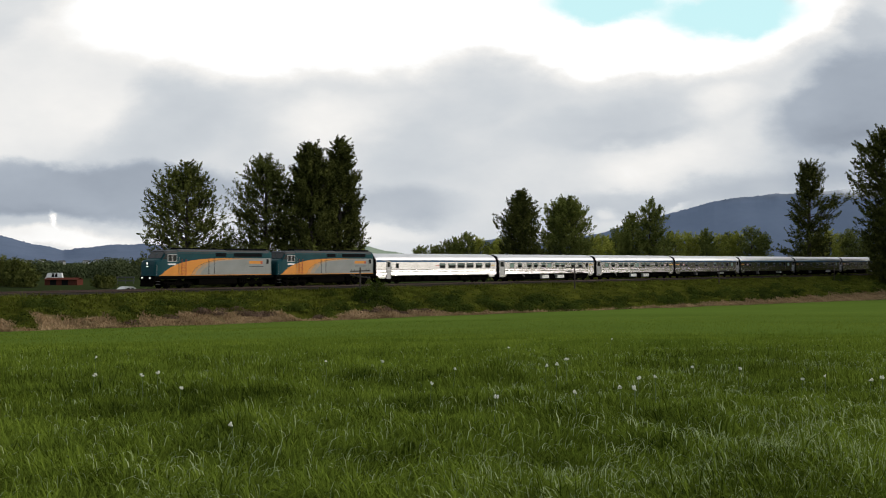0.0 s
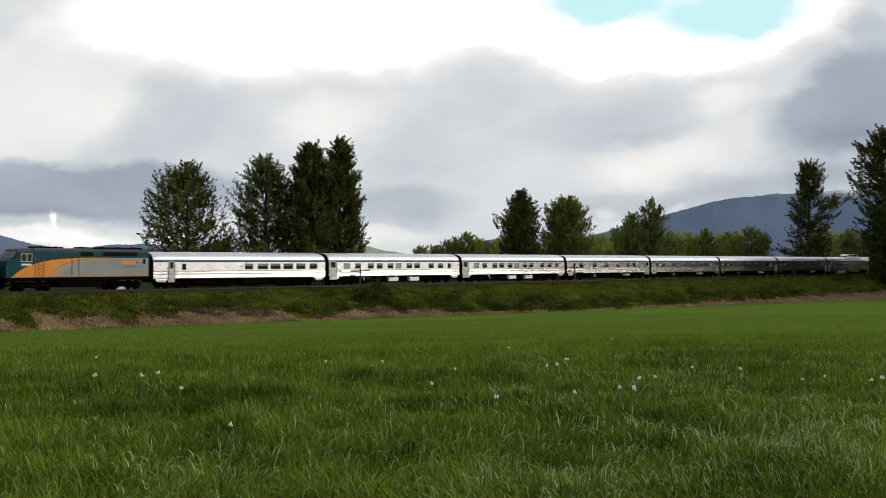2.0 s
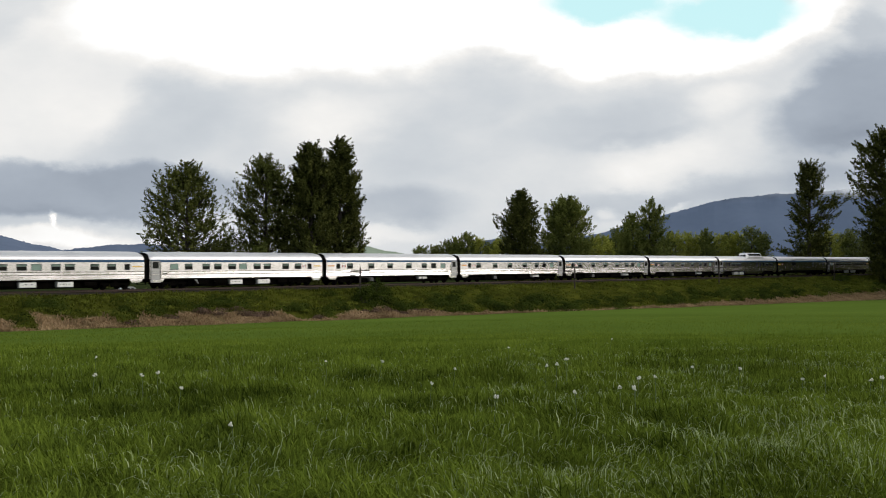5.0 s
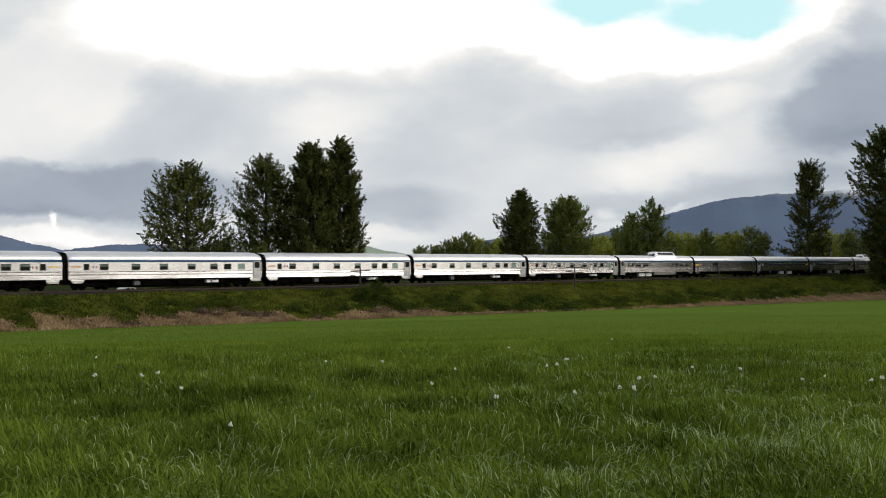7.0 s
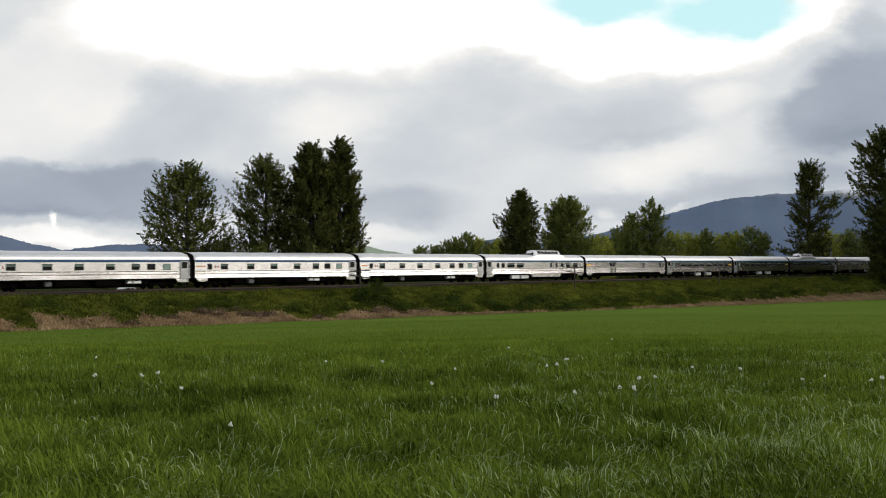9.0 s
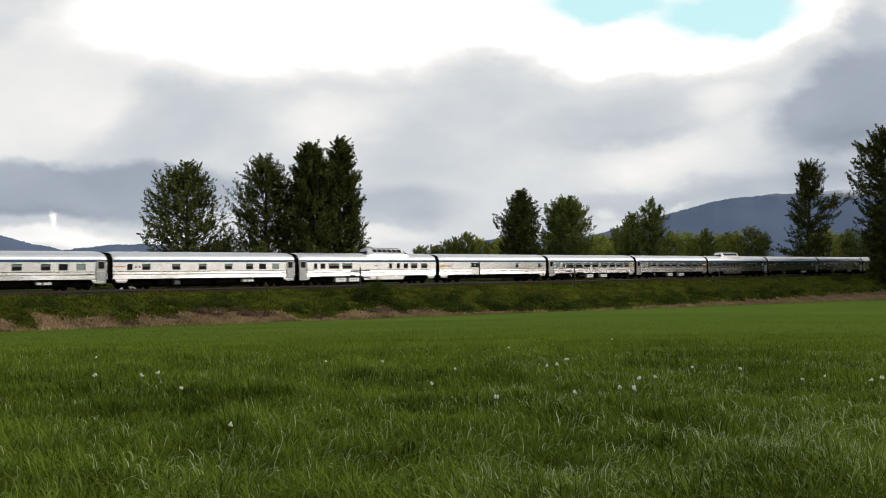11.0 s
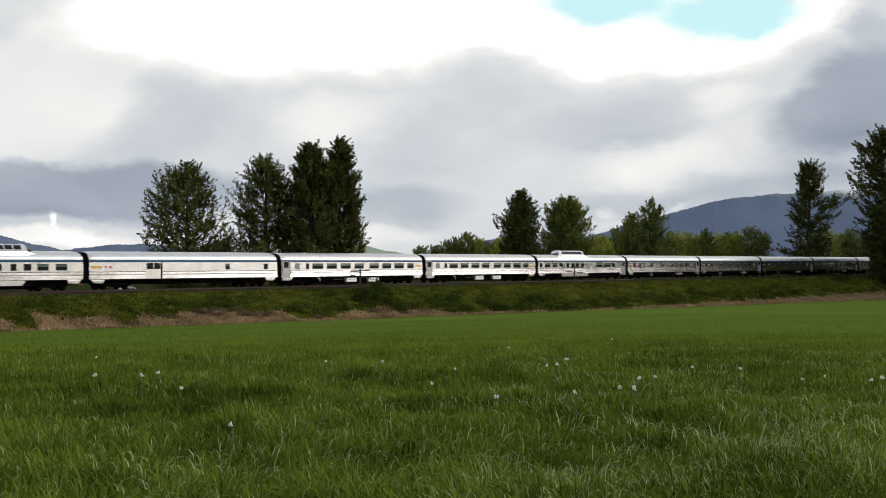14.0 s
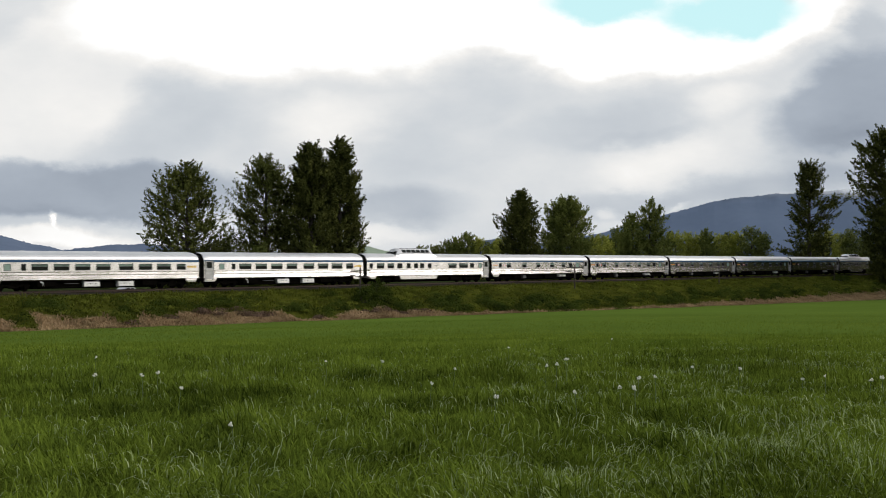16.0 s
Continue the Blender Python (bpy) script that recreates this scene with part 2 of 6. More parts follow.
M = dict(
    field=mat("field_grass", (0.120, 0.178, 0.029), 0.9, second=(0.088, 0.134, 0.022), scale=0.05, grain=0.5, amount=0.8, bump=0.1, spec=0.03),
    slope=mat("slope_grass", (0.095, 0.10, 0.014), 0.9, second=(0.030, 0.036, 0.006), scale=0.4, grain=3.0, amount=0.9, bump=0.5, spec=0.05),
    straw=mat("dry_grass", (0.24, 0.165, 0.085), 0.9, second=(0.13, 0.10, 0.045), scale=0.3, grain=3.0, amount=0.8, bump=0.4, spec=0.05),
    plain=mat("far_meadow", (0.040, 0.052, 0.018), 0.9, second=(0.024, 0.032, 0.013), scale=0.02, grain=0.3, amount=0.8, spec=0.1),
    ballast=mat("ballast", (0.050, 0.043, 0.036), 0.95, second=(0.032, 0.027, 0.022), scale=0.7, grain=14, amount=0.8, bump=0.8, spec=0.05),
    rust=mat("rusty_rail", (0.06, 0.03, 0.018), 0.7, 0.2, second=(0.03, 0.018, 0.012), scale=2, grain=30),
    tie=mat("creosoted_wood", (0.03, 0.023, 0.018), 0.9, second=(0.015, 0.012, 0.01), scale=2, grain=20, spec=0.1),
    blade=mat("grass_blade", (0.010, 0.022, 0.003), 0.6, second=(0.232, 0.308, 0.038), scale=0.35, grain=1.4, amount=1.1, island=0.5, spec=0.04, through_light=0.2),
    tuft=mat("rank_grass", (0.038, 0.048, 0.006), 0.8, second=(0.150, 0.165, 0.024), scale=0.3, grain=1.0, amount=1.1, island=0.2, spec=0.08, through_light=0.15),
    deadblade=mat("dead_stalks", (0.225, 0.145, 0.080), 0.9, second=(0.50, 0.355, 0.205), scale=0.35, grain=0.9, amount=1.1, island=0.08, spec=0.08, through_light=0.1),
    bramble=mat("bramble_leaf", (0.009, 0.017, 0.004), 0.7, second=(0.088, 0.116, 0.020), scale=0.45, grain=1.3, amount=1.0, island=0.12, spec=0.10, through_light=0.06),
    leaf=mat("cottonwood_leaf", (0.028, 0.038, 0.010), 0.6, second=(0.205, 0.220, 0.058), scale=0.55, grain=1.6, amount=1.2, island=0.25, spec=0.06, through_light=0.22),
    deadcane=mat("dead_canes", (0.055, 0.036, 0.027), 0.9, second=(0.22, 0.145, 0.10), scale=0.5, grain=2.0, amount=1.1, island=0.3, spec=0.05),
    # darker copy of leaf: self-shade of dense crowns put into the colour
    leaf_dark=mat("self_shaded_leaf", (0.017, 0.023, 0.006), 0.6, second=(0.135, 0.145, 0.038), scale=0.55, grain=1.6, amount=1.2, island=0.25, spec=0.06, through_light=0.15),
    roofgrey=mat("roof_grey_paint", (0.050, 0.052, 0.052), 0.5, second=(0.028, 0.029, 0.029), scale=0.8, grain=9, spec=0.3),
    leaf_light=mat("young_leaf", (0.180, 0.210, 0.034), 0.6, second=(0.540, 0.550, 0.115), scale=0.4, grain=1.5, amount=1.1, island=0.25, spec=0.08, through_light=0.38),
    bark=mat("bark", (0.085, 0.070, 0.055), 0.95, second=(0.04, 0.034, 0.028), scale=1.5, grain=14, bump=0.6),
    flower=mat("white_petal", (0.78, 0.77, 0.66), 0.9, second=(0.68, 0.67, 0.54), scale=20, grain=200, spec=0.1),
    stem=mat("flower_stem", (0.10, 0.15, 0.04), 0.6),
    steel=mat("stainless_steel", (0.70, 0.67, 0.655), 0.24, 1.0, second=(0.54, 0.52, 0.51), scale=0.6, grain=3, amount=0.7, bump=0.10),
    roofsteel=mat("roof_steel", (0.80, 0.79, 0.785), 0.42, 1.0, second=(0.66, 0.65, 0.645), scale=0.5, grain=5, amount=0.6),
    endblack=mat("black_rubber", (0.006, 0.0055, 0.005), 0.85, second=(0.013, 0.012, 0.011), scale=2, grain=20, spec=0.1),
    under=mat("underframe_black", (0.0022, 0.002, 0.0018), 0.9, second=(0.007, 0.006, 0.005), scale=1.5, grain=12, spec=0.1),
    boxgrey=mat("grey_equipment", (0.10, 0.10, 0.10), 0.6, second=(0.06, 0.06, 0.06), scale=2, grain=15),
    boxwhite=mat("pale_equipment", (0.75, 0.75, 0.73), 0.45, 0.3, second=(0.55, 0.55, 0.53), scale=2, grain=15),
    blue=mat("blue_stripe", (0.016, 0.078, 0.180), 0.35, second=(0.012, 0.056, 0.130), scale=0.5, grain=8, amount=0.4, spec=0.3),
    glass=mat("tinted_glass", (0.008, 0.009, 0.008), 0.06, second=(0.014, 0.016, 0.014), scale=0.6, grain=4, spec=0.22),
    # upper panes: pale green sky reflection painted into the glass colour
    upper_glass=mat("sky_reflection_pane", (0.20, 0.27, 0.22), 0.12, second=(0.035, 0.048, 0.040), scale=0.35, grain=4, amount=1.2, spec=0.25),
    curtain=mat("curtained_glass", (0.26, 0.36, 0.30), 0.15, second=(0.18, 0.26, 0.22), scale=1.5, grain=10),
    door=mat("door_steel", (0.33, 0.33, 0.325), 0.4, 0.5, second=(0.22, 0.22, 0.215), scale=1.5, grain=12),
    teal=mat("teal_paint", (0.005, 0.058, 0.068), 0.5, second=(0.003, 0.036, 0.044), scale=0.8, grain=9, amount=0.6, spec=0.12),
    grey=mat("grey_paint", (0.29, 0.295, 0.28), 0.5, second=(0.215, 0.22, 0.205), scale=0.7, grain=9, amount=0.7, spec=0.15),
    orange=mat("orange_paint", (0.72, 0.28, 0.035), 0.45, second=(0.56, 0.21, 0.03), scale=0.8, grain=9, amount=0.7, spec=0.2),
    orange_mist=mat("orange_fade_paint", (0.60, 0.27, 0.075), 0.45, second=(0.36, 0.24, 0.13), scale=2.0, grain=14, amount=1.2, spec=0.2),
    grey_mist=mat("grey_fade_paint", (0.40, 0.28, 0.17), 0.45, second=(0.27, 0.26, 0.23), scale=2.0, grain=14, amount=1.2, spec=0.2),
    yellow=mat("yellow_paint", (0.80, 0.48, 0.03), 0.4, second=(0.68, 0.38, 0.03), scale=2, grain=12),
    red=mat("red_paint", (0.45, 0.05, 0.03), 0.45, second=(0.33, 0.04, 0.025), scale=1.0, grain=9),
    hood=mat("dark_grey_paint", (0.016, 0.017, 0.017), 0.65, second=(0.008, 0.008, 0.009), scale=0.8, grain=9, spec=0.1),
    white=mat("white_paint", (0.80, 0.80, 0.78), 0.5, second=(0.66, 0.66, 0.64), scale=1.0, grain=9),
    lamp=mat("headlight_glass", (0.9, 0.9, 0.85), 0.2, glow=(1.0, 0.93, 0.85, 3.0)),
    pole=mat("weathered_pole", (0.080, 0.062, 0.048), 0.9, second=(0.045, 0.036, 0.03), scale=2, grain=20),
    midblade=mat("even_hay_blade", (0.065, 0.105, 0.013), 0.8, second=(0.235, 0.305, 0.039), scale=0.25, grain=1.0, amount=1.0, island=0.35, spec=0.03, through_light=0.3),
    # sky glints on the hay, put into the pale colour of extra blades
    bright=mat("glint_blade", (0.14, 0.20, 0.055), 0.5, second=(0.50, 0.57, 0.26), scale=0.3, grain=2, island=0.6, spec=0.3, through_light=0.1),
    weed=mat("weed_leaf", (0.028, 0.039, 0.006), 0.7, second=(0.195, 0.215, 0.033), scale=0.4, grain=1.4, amount=1.1, island=0.15, spec=0.08, through_light=0.1),
    # ground under the near hay: shade between the blades darkens its colour
    hay_shade=mat("hay_shade_ground", (0.016, 0.026, 0.002), 0.95, second=(0.028, 0.042, 0.004), scale=0.8, grain=6, bump=0.4, spec=0.02),
    farblade=mat("short_grass", (0.104, 0.155, 0.021), 0.9, second=(0.188, 0.245, 0.037), scale=0.06, grain=0.7, amount=1.0, island=0.12, spec=0.03, through_light=0.45),
    shed=mat("shed_red", (0.14, 0.045, 0.03), 0.8, second=(0.08, 0.03, 0.022), scale=0.6, grain=6, spec=0.1),
    leaf_mid=mat("belt_leaf", (0.066, 0.090, 0.021), 0.6, second=(0.280, 0.305, 0.080), scale=0.4, grain=1.5, amount=1.1, island=0.25, spec=0.06, through_light=0.35),
    # aerial haze is mixed into this forest's base colour
    hill=mat("hazed_forest_hill", (0.165, 0.205, 0.285), 1.0, second=(0.125, 0.160, 0.230), scale=0.006, grain=0.06, amount=0.8, spec=0.0),
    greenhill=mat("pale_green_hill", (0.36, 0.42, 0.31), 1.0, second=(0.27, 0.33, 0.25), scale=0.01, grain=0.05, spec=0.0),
    farwood=mat("far_wood", (0.046, 0.060, 0.028), 0.9, second=(0.115, 0.135, 0.062), scale=0.05, grain=0.4, island=0.3, spec=0.05),
)


# ---- building helpers ----
class Shape:
    """Gathers boxes, tubes and sheets into one mesh."""

    def __init__(self):
        self.v, self.f = [], []

    def add(self, verts, faces):
        k = len(self.v)
        self.v += [tuple(p) for p in verts]
        self.f += [tuple(i + k for i in f) for f in faces]
        return self

    def box(self, x0, x1, y0, y1, z0, z1, cut=0.0):
        """A box; with cut, its long upright and lying edges are chamfered in the y-z plane."""
        c = min(cut, (y1 - y0) * 0.45, (z1 - z0) * 0.45)
        if c <= 0:
            ring = [(y0, z0), (y1, z0), (y1, z1), (y0, z1)]
        else:
            ring = [(y0 + c, z0), (y1 - c, z0), (y1, z0 + c), (y1, z1 - c), (y1 - c, z1), (y0 + c, z1), (y0, z1 - c), (y0, z0 + c)]
        return self.loft([[(x0, y, z) for y, z in ring], [(x1, y, z) for y, z in ring]])

    def loft(self, rings, caps=True, closed=True):
        n, v, f = len(rings[0]), [], []
        for r in rings:
            v += r
        for k in range(len(rings) - 1):
            for j in range(n if closed else n - 1):
                a, b = k * n + j, k * n + (j + 1) % n
                f.append((a, a + n, b + n, b))
        if caps and closed:
            f.append(tuple(range(n)))
            f.append(tuple(reversed(range((len(rings) - 1) * n, len(rings) * n))))
        return self.add(v, f)

    def tube(self, pts, radii, sides=8):
        rings = []
        for k, p in enumerate(pts):
            p = Vector(p)
            d = (Vector(pts[min(k + 1, len(pts) - 1)]) - Vector(pts[max(k - 1, 0)])).normalized()
            a = d.orthogonal().normalized()
            if k:
                a = (last - d * last.dot(d)).normalized()
            last = a
            b = d.cross(a)
            rings.append([tuple(p + (a * math.cos(q) + b * math.sin(q)) * radii[k]) for q in (2 * math.pi * j / sides for j in range(sides))])
        return self.loft(rings)

    def disc(self, c, r, axis, thick, sides=16):
        c, d = Vector(c), Vector(axis).normalized()
        return self.tube([c - d * thick / 2, c + d * thick / 2], [r, r], sides)


def mesh(name, shape, material):
    me = bpy.data.meshes.new(name)
    me.from_pydata(shape.v, [], shape.f)
    for m in material if isinstance(material, (list, tuple)) else (material,):
        me.materials.append(m)
    bm = bmesh.new()
    bm.from_mesh(me)
    bmesh.ops.recalc_face_normals(bm, faces=bm.faces)
    bm.to_mesh(me)
    bm.free()
    return me


def part(name, shape, material, parent, label="", smooth=False):
    me = shape if isinstance(shape, bpy.types.Mesh) else mesh(name, shape, material)
    if smooth:
        me.polygons.foreach_set("use_smooth", [True] * len(me.polygons))
    ob = new(name, me)
    ob.parent = parent
    return tagged(ob, label) if label else ob


def cloud_mesh(name, verts, faces_per, material):
    """Many alike small pieces at once: verts (n, k, 3), and the faces of one piece."""
    n, k, _ = verts.shape
    base = (np.arange(n) * k)[:, None]
    order, lens = np.concatenate([np.array(f) for f in faces_per]), [len(f) for f in faces_per]
    idx = (base + order[None, :]).ravel()
    per = np.array(lens)
    st = np.concatenate([[0], np.cumsum(per)[:-1]])
    starts = (np.arange(n)[:, None] * len(order) + st[None, :]).ravel()
    me = bpy.data.meshes.new(name)
    me.vertices.add(n * k)
    me.vertices.foreach_set("co", np.ascontiguousarray(verts, dtype=np.float32).ravel())
    me.loops.add(len(idx))
    me.loops.foreach_set("vertex_index", idx.astype(np.int32))
    me.polygons.add(n * len(per))
    me.polygons.foreach_set("loop_start", starts.astype(np.int32))
    me.update(calc_edges=True)
    me.materials.append(material)
    return me


# ---- the lie of the land ----
# the track runs straight; s is the way along it, u the distance from it towards the camera
TX, TY, DX, DY = -9.24, 145.5, 0.675, 0.738
RAIL = -1.3                    # top of the rails


def at(s, u):
    return TX + DX * s + DY * u, TY + DY * s - DX * u


def su(x, y):
    return DX * (x - TX) + DY * (y - TY), DY * (x - TX) - DX * (y - TY)


def toe(s):
    """Foot of the bank: its distance from the track, and its height."""
    q = np.clip(s + 57, -40, 260)
    return 12 + 0.048 * q, -4.5 - 0.009 * q


def dead_width(s):
    """How far the belt of dead grass reaches up from the foot of the bank: it breaks off here and there."""
    return np.interp(s, [-85, -55, -54.4, -53.4, -52.6, -45.4, -44.6, -43, -42.2, -36, -26, -23.5, -20, -17, -8, -3, 0, 14, 18, 36, 42, 60, 78, 102, 130, 160, 200],
                     [4.4, 4.4, 0.2, 0.2, 4.3, 4.0, 0.8, 0.8, 3.4, 4.4, 3.6, 0.6, 0.6, 2.6, 3.6, 2.8, 1.2, 1.0, 0.25, 0.2, 1.2, 2.2, 3.4, 4.8, 6.6, 8.5, 10.0])


def land(x, y):
    """Height of the ground."""
    x, y = np.asarray(x, float), np.asarray(y, float)
    s, u = su(x, y)
    ut, zt = toe(s)
    # far side, bed, bank
    z = np.interp(u, [-11, -5.0, -3.4, -1.9, 1.9, 3.4, 4.6], [-3.4, -2.1, -1.95, RAIL - 0.30, RAIL - 0.26, -1.78, -1.98])
    q = np.clip((u - 4.6) / (ut - 4.6), 0, 1)
    z = np.where(u > 4.6, -1.98 + (zt + 1.98) * (q * 0.75 + 0.25 * q * q * (3 - 2 * q)), z)
    lump = 0.26 * np.sin(s * 0.85 + u * 0.6) * np.sin(s * 0.33 - u * 0.45) + 0.14 * np.sin(s * 1.7 - u * 1.1 + 0.7)
    z = z + np.where(u > 4.6, lump * np.clip((u - 4.6) / 2, 0, 1) * np.clip((ut - u) / 2, 0, 1), 0.0)
    # the field, rising to the level on which the camera stands
    c = y - 17.5 - 0.14 * x
    c = 0.5 * (c + np.sqrt(c * c + 9.0))
    w = np.maximum(u - ut, 0)
    z = np.where(u > ut, zt * c / (c + w + 1e-6), z)
    rough = 0.05 * np.sin(x * 0.25 + 1.3) * np.cos(y * 0.15)
    return z + np.where(u > ut, rough, 0.0)


def ground():
    us = np.concatenate([[-4700, -3000, -1800, -1000, -600, -350, -200, -120, -70, -40, -25, -16], np.arange(-11, 4.5, 0.75),
                         np.arange(4.6, 30, 0.8), np.arange(30, 132, 2.0), [140, 160, 200, 300, 600, 1500, 4700]])
    ss = np.concatenate([[-4700, -2500, -1200, -600, -350, -220, -160, -120], np.arange(-100, 330, 2.5), [340, 380, 450, 600, 900, 1500, 2600, 4700]])
    S, U = np.meshgrid(ss, us, indexing="ij")
    X, Y = at(S, U)
    Z = land(X, Y)
    me = bpy.data.meshes.new("ground")
    n, k = S.shape
    i = np.arange((n - 1) * (k - 1))
    a = (i // (k - 1)) * k + i % (k - 1)
    quads = np.stack([a, a + 1, a + k + 1, a + k], 1)
    me.from_pydata(np.stack([X.ravel(), Y.ravel(), Z.ravel()], 1).tolist(), [], quads[:, ::-1].tolist())
    for m in ("field", "slope", "straw", "plain", "hay_shade"):
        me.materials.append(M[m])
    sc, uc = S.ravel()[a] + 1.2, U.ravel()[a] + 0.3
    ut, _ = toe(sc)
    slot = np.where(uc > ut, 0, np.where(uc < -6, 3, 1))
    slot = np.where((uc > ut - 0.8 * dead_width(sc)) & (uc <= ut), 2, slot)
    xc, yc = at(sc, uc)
    # near the camera the ground takes the darkened colour
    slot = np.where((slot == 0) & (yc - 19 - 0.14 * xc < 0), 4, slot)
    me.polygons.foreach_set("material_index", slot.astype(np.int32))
    me.polygons.foreach_set("use_smooth", [True] * len(me.polygons))
    me.update()
    tagged(new("ground", me), "green hay field falling gently towards a grassy railway bank", "ground", kind="structure")


ground()


# ---- the track ----
def track():
    bed = Shape()
    rings = []
    for s in np.arange(-400, 700, 4.0):
        rings.append([(*at(s, u), z) for u, z in ((-3.3, -1.9), (-1.75, RAIL - 0.21), (1.75, RAIL - 0.21), (3.0, -1.72))])
    bed.loft(rings, caps=False, closed=False)
    tagged(new("ballast", mesh("ballast", bed, M["ballast"])), "grey-brown crushed stone ballast under the track", "ballast", kind="structure")
    for u in (-0.755, 0.755):
        r = Shape()
        prof = [(-0.07, -0.185), (0.07, -0.185), (0.07, -0.165), (0.012, -0.15), (0.012, -0.05), (0.036, -0.035), (0.036, 0), (-0.036, 0), (-0.036, -0.035), (-0.012, -0.05), (-0.012, -0.15), (-0.07, -0.165)]
        r.loft([[(*at(s, u + a), RAIL + b) for a, b in prof] for s in np.arange(-400, 701, 50.0)])
        tagged(new("rail", mesh("rail", r, M["rust"])), "rust-brown steel rail", "rail", "rails of the track", "structure")
    ties = Shape()
    yaw = math.atan2(DY, DX)
    for k in range(520):
        s = -90 + k * 0.56
        x, y = at(s, 0)
        m = pose(x, y, RAIL - 0.27, 0, 0, math.degrees(yaw))
        ring = [[tuple(m @ Vector((a, b, c))) for a, c in ((-0.11, -0.08), (0.11, -0.08), (0.11, 0.07), (0.09, 0.085), (-0.09, 0.085), (-0.11, 0.07))] for b in (-1.3, 1.3)]
        ties.loft(ring)
    tagged(new("sleepers", mesh("sleepers", ties, M["tie"])), "dark timber sleepers bedded in ballast", "sleepers", kind="stuff")


track()


# ---- the train ----
PITCH, LONG = 25.52, 24.84     # from coupling to coupling; length of a body
HALF = 1.52                    # half the width of a body
END = (PITCH - LONG) / 2       # from the coupling to the body
YAW = math.degrees(math.atan2(DY, DX))


def empty(name):
    return new(name)


def wheelset(parent, x, r=0.46):
    w = Shape()
    for y in (-0.755, 0.755):
        w.disc((0, y, 0), r, (0, 1, 0), 0.13, 20)
        w.box(0.12, 0.3, y - 0.085, y + 0.085, -0.03, 0.03)
    w.tube([(0, -1.05, 0), (0, 1.05, 0)], [0.085, 0.085], 8)
    ob = part("wheelset", w, M["under"], parent)
    ob.matrix_parent_inverse = Matrix.Translation((x, 0, r))
    return ob


def truck(car, x, base=2.6, r=0.46):
    """A four-wheeled truck, with the side frames, boxes, springs and bolster."""
    t = Shape()
    for y in (-1.12, 1.0):
        t.box(x - base / 2 - 0.45, x + base / 2 + 0.45, y, y + 0.12, 0.50, 0.72, 0.03)
        t.box(x - 0.55, x + 0.55, y - 0.04, y + 0.16, 0.32, 0.52, 0.04)
        for dx in (-base / 2, base / 2):
            t.box(x + dx - 0.2, x + dx + 0.2, y - 0.05, y + 0.17, 0.28, 0.66, 0.04)
        for dx in (-0.42, -0.2, 0.2, 0.42):
            t.tube([(x + dx, y + 0.06, 0.5), (x + dx, y + 0.06, 0.86)], [0.075, 0.075], 6)
    t.box(x - 0.28, x + 0.28, -1.15, 1.15, 0.62, 0.92, 0.05)
    t.box(x - base / 2 - 0.5, x - base / 2 - 0.4, -1.1, 1.1, 0.5, 0.66)
    t.box(x + base / 2 + 0.4, x + base / 2 + 0.5, -1.1, 1.1, 0.5, 0.66)
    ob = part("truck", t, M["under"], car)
    for dx in (-base / 2, base / 2):
        wheelset(ob, x + dx, r)


def side_profile():
    """The fluted lower side, from the sill up to the belt rail."""
    pts, z = [(HALF - 0.03, 1.10)], 1.14
    while z < 1.93:
        pts += [(HALF - 0.003, z), (HALF + 0.003, z + 0.025), (HALF + 0.003, z + 0.055), (HALF - 0.003, z + 0.08)]
        z += 0.10
        if 1.5 < z < 1.6:       # a moulding half-way up
            pts += [(HALF - 0.004, z), (HALF + 0.02, z + 0.05), (HALF + 0.02, z + 0.08), (HALF - 0.004, z + 0.1)]
            z += 0.12
    return pts + [(HALF - 0.004, 1.90), (HALF + 0.03, 1.955), (HALF + 0.03, 1.985), (HALF, 2.0), (HALF, 2.10)]


ROOF = [(HALF, 2.92), (HALF, 3.20), (HALF + 0.02, 3.21), (HALF + 0.02, 3.24), (1.50, 3.30), (1.44, 3.48), (1.32, 3.66), (1.12, 3.83), (0.84, 3.97), (0.45, 4.07), (0, 4.10)]
W0, W1 = 2.10, 2.78            # sill and head of the windows


